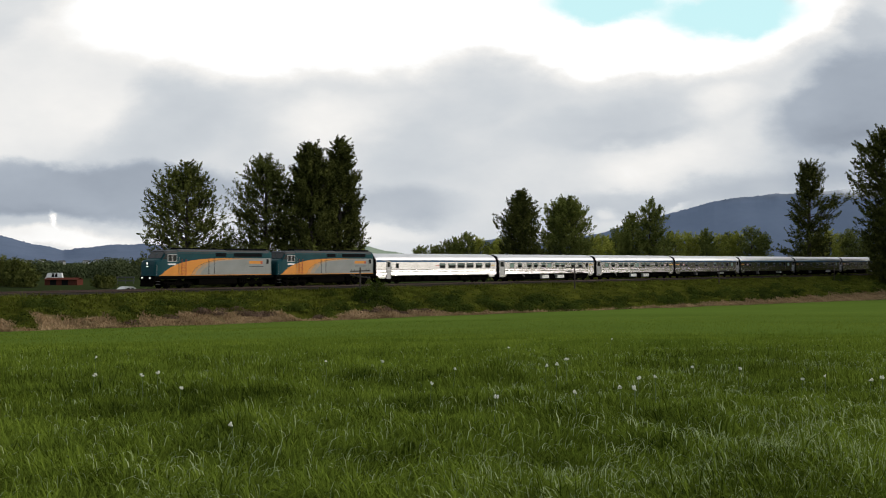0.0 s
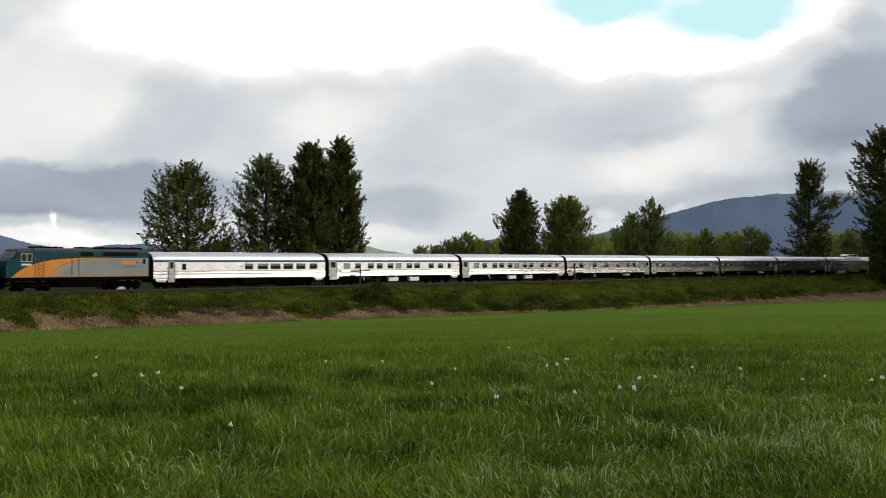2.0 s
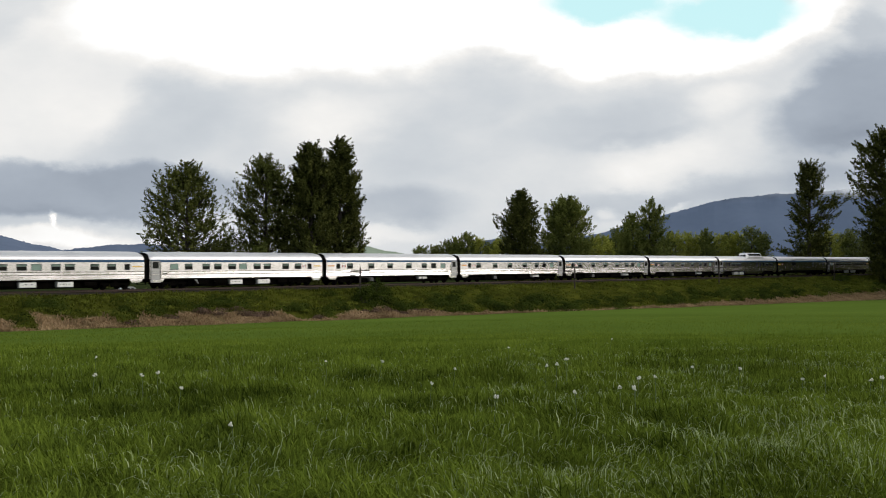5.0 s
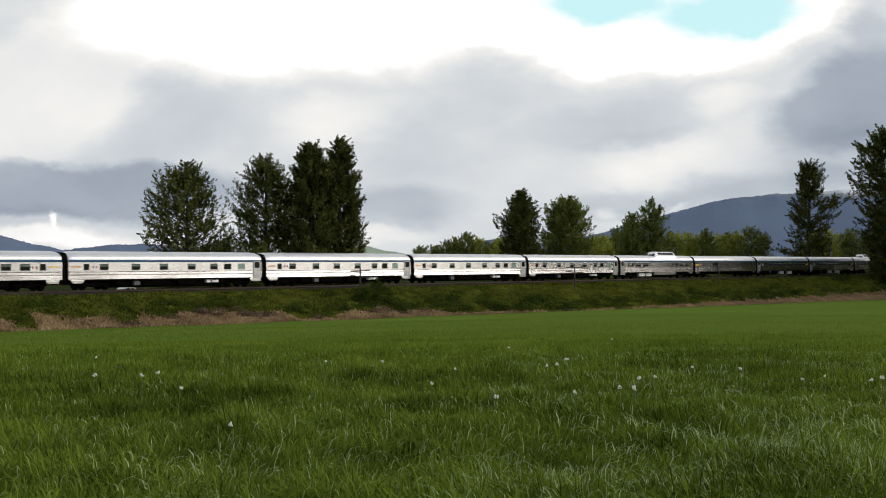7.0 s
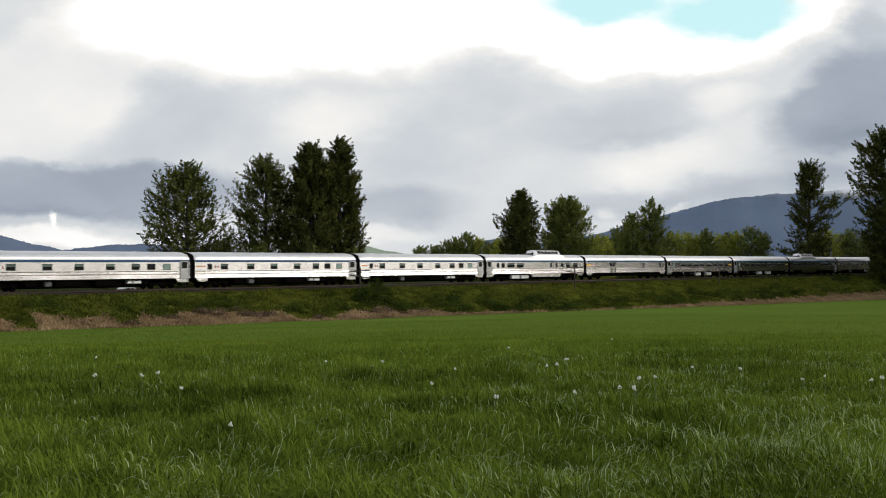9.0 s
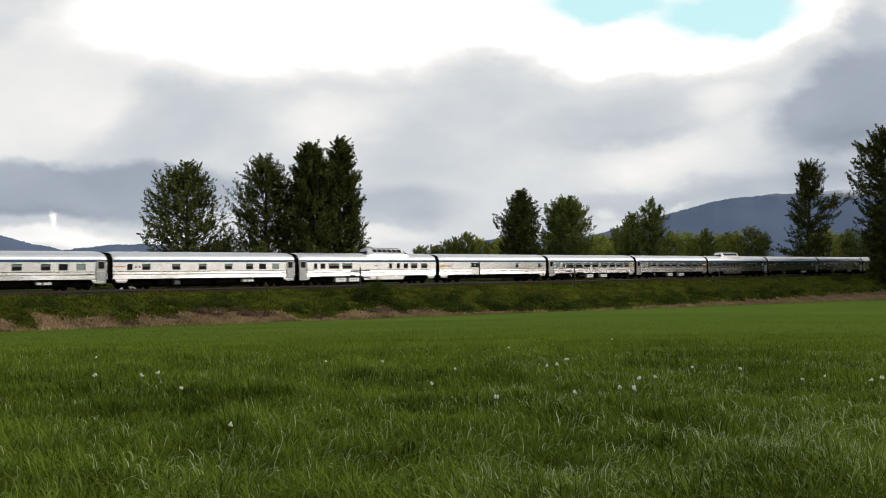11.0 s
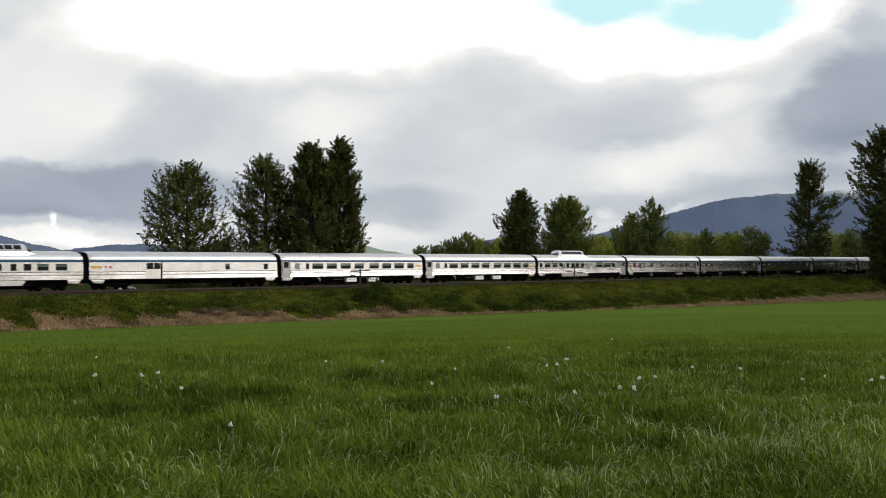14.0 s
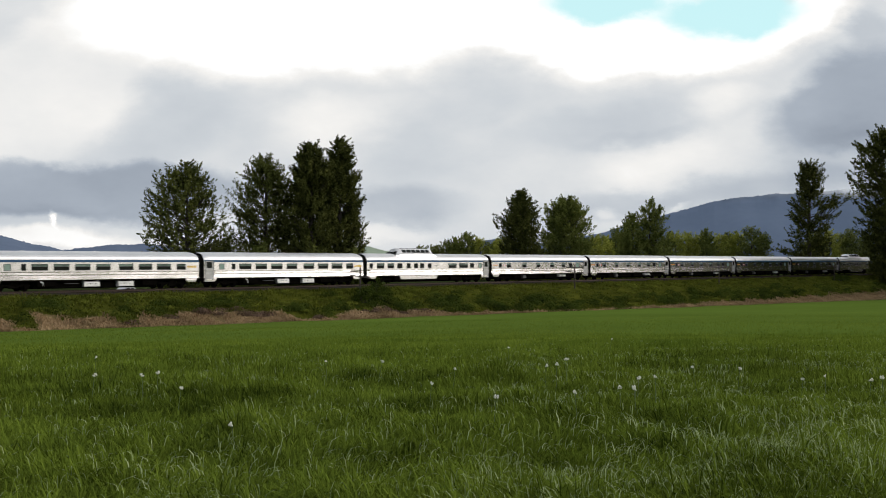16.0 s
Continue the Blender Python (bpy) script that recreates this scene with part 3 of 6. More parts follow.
def body(car, windows, stripe=True, low=True):
    x0, x1 = END, END + LONG
    for sy in (-1, 1):
        b = Shape()
        prof = side_profile()
        b.loft([[(x, sy * y, z) for y, z in prof] + [(x, sy * (HALF - 0.07), 2.10), (x, sy * (HALF - 0.07), 1.10)] for x in (x0, x1)])
        # piers between the windows
        edge = x0
        for a, c, _ in sorted(windows) + [(x1, x1, 0)]:
            b.box(edge, a, min(sy * HALF, sy * (HALF - 0.07)), max(sy * HALF, sy * (HALF - 0.07)), W0, W1)
            edge = c
        b.box(x0, x1, min(sy * HALF, sy * (HALF - 0.07)), max(sy * HALF, sy * (HALF - 0.07)), W1, 2.93)
        part("side_panel", b, M["steel"], car, "fluted stainless steel side")
        for a, c, kind in windows:
            f, g = Shape(), Shape()
            yo, yi = sy * (HALF + 0.012), sy * (HALF - 0.05)
            lo, hi = min(yo, yi), max(yo, yi)
            f.box(a, c, lo, hi, W0, W0 + 0.045), f.box(a, c, lo, hi, W1 - 0.045, W1)
            f.box(a, a + 0.045, lo, hi, W0 + 0.045, W1 - 0.045), f.box(c - 0.045, c, lo, hi, W0 + 0.045, W1 - 0.045)
            fr = part("window", f, M["boxgrey"], car)
            mid = W0 + 0.40 if kind == 1 else W1 - 0.045
            g.box(a + 0.045, c - 0.045, min(sy * (HALF - 0.02), sy * (HALF - 0.035)), max(sy * (HALF - 0.02), sy * (HALF - 0.035)), W0 + 0.045, mid)
            part("pane", g, M["curtain" if kind == 2 else "glass"], fr)
            if kind == 1:
                g = Shape().box(a + 0.045, c - 0.045, min(sy * (HALF - 0.02), sy * (HALF - 0.035)), max(sy * (HALF - 0.02), sy * (HALF - 0.035)), mid, W1 - 0.045)
                part("pane", g, M["upper_glass"], fr)
                k = Shape()
                z = W0 + 0.38
                k.box(a + 0.05, c - 0.05, min(sy * (HALF - 0.005), sy * (HALF - 0.018)), max(sy * (HALF - 0.005), sy * (HALF - 0.018)), z, z + 0.035)
                part("sash_bar", k, M["boxgrey"], fr)
        if stripe:
            st = Shape().box(x0 + 0.05, x1 - 0.05, min(sy * HALF, sy * (HALF + 0.008)), max(sy * HALF, sy * (HALF + 0.008)), 2.935, 3.19)
            part("stripe", st, M["blue"], car, "dark blue letterboard stripe")
    r = Shape()
    ring = [(y, z) for y, z in ROOF] + [(-y, z) for y, z in reversed(ROOF[:-1])]
    drop = lambda q: [(y * (1 - 0.05 * q), 2.92 + (z - 2.92) * (1 - 0.14 * q)) for y, z in ring]
    r.loft([[(x0, y, z) for y, z in drop(1)], [(x0 + 0.35, y, z) for y, z in drop(0.25)], [(x0 + 0.8, y, z) for y, z in ring],
            [(x1 - 0.8, y, z) for y, z in ring], [(x1 - 0.35, y, z) for y, z in drop(0.25)], [(x1, y, z) for y, z in drop(1)]])
    for k in range(1, 12):     # standing seams
        x = x0 + k * LONG / 12
        r.loft([[(x + d, y * 1.004, z + 0.012) for y, z in ROOF[4:]] + [(x + d, -y * 1.004, z + 0.012) for y, z in reversed(ROOF[4:-1])] for d in (-0.02, 0.02)], caps=False, closed=False)
    part("roof", r, M["roofsteel"], car, "curved stainless steel roof")
    for x, d in ((x0, -1), (x1, 1)):
        ring = [(-1.47, 1.05), (1.47, 1.05), (1.47, 3.25), (1.1, 3.78), (0.5, 3.98), (-0.5, 3.98), (-1.1, 3.78), (-1.47, 3.25)]
        part("end_wall", Shape().loft([[(q, y, z) for y, z in ring] for q in (x, x + 0.03 * d)]), M["endblack"], car)
    for x, d in ((x0 + 0.0, -1), (x1, 1)):
        p = Shape()
        for q in range(3):
            a, c = x + d * (0.03 + 0.125 * q), x + d * (0.03 + 0.125 * q + 0.10)
            p.box(min(a, c), max(a, c), -1.30 + 0.03 * (q % 2), 1.30 - 0.03 * (q % 2), 0.95, 3.72 - 0.03 * (q % 2), 0.15)
        part("diaphragm", p, M["endblack"], car, "black ribbed gangway bellows")
    u = Shape()
    u.box(x0, x1, -1.44, 1.44, 1.0, 1.098).box(x0 + 0.6, x1 - 0.6, -0.35, 0.35, 0.72, 1.0, 0.05)
    for k in range(10):
        x = x0 + 1 + k * (LONG - 2) / 9
        u.box(x - 0.06, x + 0.06, -1.35, 1.35, 0.86, 1.0)
    u.box(5.7, PITCH - 5.7, -0.95, 0.95, 0.24 if low else 0.55, 0.86, 0.08)
    u.box(-0.1, x0 + 0.7, -0.14, 0.14, 0.72, 0.98).box(x1 - 0.7, x1 + 0.3, -0.14, 0.14, 0.72, 0.98)
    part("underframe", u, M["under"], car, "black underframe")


def boxes(car, places, material, label, name="equipment_box"):
    for a, c, z0, z1 in places:
        for sy in (-1, 1):
            b = Shape()
            y0, y1 = sorted((sy * 0.75, sy * 1.40))
            b.box(a, c, y0, y1, z0, z1, 0.05)
            b.box(a + 0.08, c - 0.08, *sorted((sy * 1.40, sy * 1.415)), z0 + 0.07, z1 - 0.07)
            b.box(a + 0.1, a + 0.16, y0 + 0.1, y1 - 0.1, z1, 1.0).box(c - 0.16, c - 0.1, y0 + 0.1, y1 - 0.1, z1, 1.0)
            ob = part(name, b, material, car, label)
            if material is M["boxwhite"] and c - a > 1.2:
                k = Shape()
                for q, (w, h) in enumerate(((0.16, 0.05), (0.24, 0.09), (0.12, 0.05), (0.2, 0.07))):
                    x = a + 0.25 + q * (c - a - 0.5) / 4
                    k.box(x, x + w, *sorted((sy * 1.415, sy * 1.42)), z0 + 0.28, z0 + 0.28 + h)
                part("marking", k, M["boxgrey"], ob)


def side_door(car, a, c):
    """A vestibule door in its dark frame, with a drop window, a step well and grab rails."""
    for sy in (-1, 1):
        f = Shape()
        out = lambda p, q: sorted((sy * (HALF + p), sy * (HALF + q)))
        for x0, x1, z0, z1 in ((a - 0.06, a, 1.0, 3.12), (c, c + 0.06, 1.0, 3.12), (a, c, 3.06, 3.12)):
            f.box(x0, x1, *out(0, 0.03), z0, z1)
        part("door_frame", f, M["boxgrey"], car)
        d = Shape().box(a, c, *out(0, 0.012), 1.0, 3.06)
        for z in (1.12, 1.62):
            d.box(a + 0.12, c - 0.12, *out(0.012, 0.02), z, z + 0.42)
        ob = part("door", d, M["door"], car, "grey vestibule door")
        w = min(0.17, (c - a) * 0.2)
        part("pane", Shape().box(a + w, c - w, *out(0.012, 0.022), 2.26, 2.98), M["glass"], ob)
        k = Shape()
        k.box(a - 0.05, c + 0.05, *sorted((sy * 1.47, sy * 1.515)), 0.70, 1.02, 0.01)
        part("step_apron", k, M["door"], car, "steel apron below the door")
        k = Shape()
        for z in (0.46, 0.68):
            k.box(a + 0.05, c - 0.05, *sorted((sy * 1.2, sy * 1.46)), z, z + 0.04)
        for x in (a, c - 0.05):
            k.box(x, x + 0.05, *sorted((sy * 1.2, sy * 1.45)), 0.44, 0.72)
        part("step", k, M["under"], car, "black steel step")
        for x in (a - 0.13, c + 0.13):
            h = Shape().tube([(x, sy * (HALF + 0.06), 1.25), (x, sy * (HALF + 0.06), 2.6)], [0.018, 0.018], 5)
            for z in (1.25, 2.6):
                h.tube([(x, sy * HALF, z), (x, sy * (HALF + 0.06), z)], [0.016, 0.016], 5)
            part("grab_rail", h, M["steel"], car)


def aprons(car, ends):
    """The body side reaches lower beside each end, with a rounded return."""
    for a, c in ends:
        for sy in (-1, 1):
            p = Shape()
            p.loft([[(x, sy * HALF, 1.10), (x, sy * (HALF + 0.004), 0.98), (x, sy * HALF, z), (x, sy * (HALF - 0.06), z), (x, sy * (HALF - 0.06), 1.10)]
                    for x, z in ((a, 0.96), (a + 0.12, 0.80), (a + 0.3, 0.74), (c - 0.3, 0.74), (c - 0.12, 0.80), (c, 0.96))])
            part("apron", p, M["steel"], car, "low end apron of the steel side")


def small_gear(car, elbow, bar):
    """A pale pipe elbow and a thin pipe run under the floor."""
    for sy in (-1, 1):
        y = sy * 1.36
        part("drain_pipe", Shape().tube([(elbow, y, 0.96), (elbow + 0.25, y, 0.86), (elbow + 0.33, y, 0.52)], [0.07, 0.09, 0.07], 8), M["boxwhite"], car, "pale drain pipe")
        part("pipe", Shape().tube([(bar, y, 0.74), (bar + 1.6, y, 0.74)], [0.035, 0.035], 6), M["boxgrey"], car)


def plates(car, places):
    """Patches of unreadable writing and marks, as plain bars: from, to, sill, head, paint."""
    for a, c, z0, z1, paint in places:
        for sy in (-1, 1):
            p = Shape()
            n = max(1, int((c - a) / 0.22))
            for k in range(n):
                x = a + (c - a) * k / n
                p.box(x, x + (c - a) / n * 0.78, *sorted((sy * HALF, sy * (HALF + 0.011))), z0, z1)
            part("marking", p, M[paint], car)


def fittings(car, vents):
    for x in vents:
        v = Shape()
        v.box(x - 0.18, x + 0.18, -0.18, 0.18, 4.06, 4.125, 0.02)
        part("roof_vent", v, M["roofsteel"], car)


def car_base(name, windows, label, group, stripe=True):
    car = empty(name)
    tagged(car, label, "railway car", group)
    body(car, windows, stripe, name != "baggage_car")
    aprons(car, [(END + 0.3, END + 1.75), (PITCH - END - 1.75, PITCH - END - 0.3)])
    truck(car, 3.6), truck(car, PITCH - 3.6)
    return car


def sleeper_many():
    w = [(2.90, 3.98, 2), (4.83, 5.86, 1), (7.15, 8.2, 1), (8.76, 9.83, 1), (10.76, 11.86, 1), (12.30, 13.42, 2), (14.4, 15.46, 1), (15.93, 17.01, 1), (18.75, 19.79, 1), (20.69, 21.76, 1), (22.75, 23.42, 0)]
    c = car_base("sleeping_car", w, "stainless steel sleeping car with eleven square windows and blue stripe", "cars of the train")
    side_door(c, 0.5, 1.6)
    plates(c, [(23.75, 24.95, 2.40, 2.55, "yellow"), (2.0, 2.6, 1.55, 1.75, "hood"), (11.0, 14.0, 1.62, 1.68, "boxgrey")])
    boxes(c, [(11.13, 12.9, 0.38, 0.92), (15.16, 16.94, 0.38, 0.92)], M["boxwhite"], "pale equipment box")
    boxes(c, [(6.2, 8.2, 0.42, 0.9), (18.2, 19.6, 0.45, 0.9), (9.0, 10.6, 0.5, 0.95)], M["under"], "black equipment box")
    small_gear(c, 6.3, 8.9)
    fittings(c, (5, 12, 18.5))
    return c


def sleeper_few():
    w = [(2.03, 2.68, 0), (3.87, 4.90, 1), (7.66, 8.70, 1), (11.15, 12.20, 1), (14.75, 15.80, 1), (17.80, 18.82, 1), (19.70, 20.73, 0), (21.68, 22.66, 2)]
    c = car_base("sleeping_car", w, "stainless steel sleeping car with widely spaced windows and blue stripe", "cars of the train")
    side_door(c, 23.95, 25.0)
    plates(c, [(0.6, 1.75, 2.40, 2.55, "orange"), (3.02, 3.22, 2.3, 2.56, "red"), (3.22, 3.46, 2.3, 2.56, "white"), (3.46, 3.66, 2.3, 2.56, "red"), (22.9, 23.5, 1.55, 1.72, "hood"), (9.8, 12.6, 1.62, 1.68, "boxgrey")])
    for sy in (-1, 1):
        part("blank_panel", Shape().box(5.85, 6.9, *sorted((sy * HALF, sy * (HALF + 0.008))), 2.15, 2.7), M["steel"], c)
    boxes(c, [(17.40, 17.95, 0.62, 0.9), (18.15, 19.1, 0.62, 0.9)], M["boxwhite"], "pale equipment box")
    boxes(c, [(8.05, 8.75, 0.45, 0.9)], M["boxgrey"], "grey equipment box")
    boxes(c, [(5.9, 7.2, 0.45, 0.95), (9.2, 12.4, 0.42, 0.95), (13.6, 16.2, 0.40, 0.95), (19.0, 19.9, 0.5, 0.95)], M["under"], "black equipment box")
    fittings(c, (4, 11, 19))
    return c


def baggage_coach():
    w = [(4.02, 4.60, 0), (12.71, 13.89, 1), (14.58, 16.11, 1), (16.53, 18.06, 1), (18.5, 20.0, 1), (20.5, 21.98, 1), (22.67, 23.88, 1)]
    c = car_base("baggage_coach", w, "stainless steel baggage coach with six wide windows towards one end", "cars of the train")
    side_door(c, 2.3, 3.0)
    plates(c, [(24.1, 25.0, 2.40, 2.55, "yellow"), (12.0, 12.22, 2.35, 2.55, "red"), (12.34, 12.55, 2.35, 2.55, "red"), (13, 16, 1.62, 1.68, "boxgrey")])
    boxes(c, [(6.0, 8.5, 0.45, 0.95), (9.6, 10.6, 0.5, 0.95), (12.5, 16.5, 0.42, 0.95), (17.4, 19.0, 0.45, 0.95)], M["under"], "black equipment box")
    fittings(c, (6, 13, 20))
    return c


def baggage():
    w = [(17.56, 18.2, 1), (23.15, 23.76, 0)]
    c = car_base("baggage_car", w, "stainless steel baggage car with a sliding door, nearly windowless", "cars of the train")
    for sy in (-1, 1):
        d = Shape().box(7.1, 8.92, *sorted((sy * HALF, sy * (HALF + 0.03))), 1.15, 2.92)
        for z in (1.35, 1.62, 1.89):
            d.box(7.16, 8.86, *sorted((sy * (HALF + 0.03), sy * (HALF + 0.042))), z, z + 0.04)
        ob = part("door", d, M["steel"], c, "sliding baggage door")
        for a in (7.17, 8.06):
            part("pane", Shape().box(a, a + 0.78, *sorted((sy * (HALF + 0.03), sy * (HALF + 0.04))), 2.2, 2.86), M["glass"], ob)
        part("door_post", Shape().box(8.96, 9.14, *sorted((sy * HALF, sy * (HALF + 0.035))), 1.15, 2.92), M["endblack"], c)
    plates(c, [(0.55, 1.85, 2.26, 2.58, "yellow"), (2.14, 2.38, 2.3, 2.56, "red"), (2.38, 2.68, 2.3, 2.56, "white"), (2.68, 2.94, 2.3, 2.56, "red"), (14, 17, 1.62, 1.68, "boxgrey")])
    boxes(c, [(9.0, 10.2, 0.55, 0.95), (14.0, 15.2, 0.55, 0.95)], M["under"], "black equipment box")
    fittings(c, (7, 19))
    return c


def coach():
    w = [(2.43, 3.15, 2), (4.20, 4.73, 0), (5.27, 7.05, 1), (7.66, 9.36, 1), (10.0, 11.73, 1), (12.39, 14.04, 1), (15.07, 16.76, 1), (17.44, 19.1, 1), (19.71, 21.5, 1), (22.2, 23.42, 1)]
    c = car_base("passenger_coach", w, "stainless steel passenger coach with wide windows and blue stripe", "cars of the train")
    side_door(c, 0.52, 1.6)
    plates(c, [(23.62, 24.85, 2.32, 2.56, "yellow"), (5.0, 6.4, 1.62, 1.68, "boxgrey")])
    boxes(c, [(11.1, 12.88, 0.38, 0.92), (15.04, 16.9, 0.38, 0.92)], M["boxwhite"], "pale equipment box")
    boxes(c, [(6.0, 8.0, 0.45, 0.95), (9.0, 10.4, 0.8, 0.95), (18.0, 19.8, 0.42, 0.95)], M["under"], "black equipment box")
    small_gear(c, 6.3, 8.9)
    fittings(c, (5, 13, 20))
    return c


def dome(turned):
    """A dome car; turned: its vestibule runs first."""
    fl = (lambda a, c: (PITCH - c, PITCH - a)) if turned else (lambda a, c: (a, c))
    w = [(0.82, 1.43, 0), (2.16, 3.52, 1), (4.15, 5.38, 1), (5.97, 6.94, 0), (7.82, 8.59, 0), (9.26, 10.04, 0), (10.44, 11.29, 0), (11.97, 12.78, 0), (16.3, 17.99, 1), (18.6, 20.45, 1), (20.94, 21.82, 0), (22.83, 23.55, 2)]
    if turned:
        w = [(2.77, 3.27, 0), (3.86, 4.63, 0), (5.23, 6.98, 1), (7.55, 9.25, 1), (15.94, 16.5, 0), (17.4, 18.0, 0), (18.75, 19.55, 0), (20.15, 21.4, 1), (22.15, 23.4, 1)]
    c = car_base("dome_car", w, "stainless steel dome car with raised glass roof and blue stripe", "cars of the train")
    side_door(c, *fl(23.98, 25.05))
    a, b = (11.5, 18.6) if turned else (6.8, 13.7)
    for sy in (-1, 1):
        s = Shape()
        s.loft([[(x, sy * y, z) for y, z in ((HALF, 1.09), (HALF, z0), (HALF - 0.12, z0 - 0.06), (HALF - 0.3, z0 - 0.06), (HALF - 0.3, 1.09))] for x, z0 in ((a - 0.3, 0.95), (a, 0.62), (b, 0.62), (b + 0.3, 0.95))])
        part("skirt", s, M["steel"], c, "deep steel skirt under the dome")
    plates(c, [(15, 15.9, 1.62, 1.7, "boxgrey"), (13.2, 14.0, 2.42, 2.5, "boxgrey")])
    boxes(c, [(6.5, 8.3, 0.4, 0.92), (8.8, 10.6, 0.4, 0.92)] if turned else [(14.6, 16.4, 0.4, 0.92), (16.9, 18.7, 0.4, 0.92)], M["boxwhite" if turned else "under"], "equipment box")
    boxes(c, [(*fl(5.6, 6.6), 0.5, 0.95)], M["under"], "black equipment box")
    # the raised glass roof
    d0, d1 = (11.4, 20.3) if turned else (5.4, 14.4)
    f = Shape()
    sec = lambda x, q, w: [(x, y * w, 3.75 + (z - 3.75) * q) for y, z in ((-1.36, 3.6), (-1.30, 4.02), (-1.16, 4.12), (-0.72, 4.72), (-0.3, 4.82), (0.3, 4.82), (0.72, 4.72), (1.16, 4.12), (1.30, 4.02), (1.36, 3.6))]
    f.loft([sec(d0, 0.2, 0.9), sec(d0 + 0.7, 0.30, 0.97), sec(d0 + 1.6, 0.96, 1), sec(d0 + 2.0, 1, 1), sec(d1 - 1.5, 1, 1), sec(d1 - 1.1, 0.96, 1), sec(d1 - 0.4, 0.30, 0.97), sec(d1, 0.2, 0.9)])
    part("dome_frame", f, M["roofsteel"], c, "bright metal dome frame")
    n = 6
    for sy in (-1, 1):
        for k in range(n):
            xa = d0 + 1.95 + (d1 - d0 - 3.45) * k / n + 0.08
            xb = d0 + 1.95 + (d1 - d0 - 3.45) * (k + 1) / n - 0.08
            for (ya, za, yb, zb) in ((1.10, 4.25, 0.81, 4.63),):
                g = Shape()
                g.loft([[(x, sy * ya, za), (x, sy * yb, zb), (x, sy * (yb - 0.02), zb - 0.02), (x, sy * (ya - 0.02), za - 0.02)] for x in (xa, xb)])
                for v in range(len(g.v)):
                    x, y, z = g.v[v]
                    g.v[v] = (x, y + sy * 0.02, z + 0.015)
                part("pane", g, M["glass"], c)
            g = Shape()
            g.loft([[(x, sy * 0.66, 4.755), (x, sy * 0.34, 4.835), (x, sy * 0.34, 4.82), (x, sy * 0.66, 4.74)] for x in (xa, xb)])
            part("pane", g, M["glass"], c)
    for x0, x1, d in ((d0 + 0.72, d0 + 1.58, -1), (d1 - 0.42, d1 - 1.08, 1)):
        for y0, y1 in ((-1.02, -0.36), (-0.32, 0.32), (0.36, 1.02)):
            g = Shape()
            lo = lambda y: 3.75 + 0.30 * (4.84 - 3.75) - 0.02 + 0.03
            hi = lambda y: 4.70 - 0.28 * max(0, abs(y) - 0.3)
            k = 0.55
            g.loft([[(x0 + d * 0.03, y0, lo(y0)), (x0 + d * 0.03, y1, lo(y1)), (x0 + d * 0.01, y1, lo(y1) - 0.02), (x0 + d * 0.01, y0, lo(y0) - 0.02)],
                    [(x1 + d * 0.04, y0 * 0.78, hi(y0)), (x1 + d * 0.04, y1 * 0.78, hi(y1)), (x1 + d * 0.02, y1 * 0.78, hi(y1) - 0.02), (x1 + d * 0.02, y0 * 0.78, hi(y0) - 0.02)]])
            part("pane", g, M["glass"], c, "curved end glass of the dome")
    fittings(c, fl(16, 21))
    return c


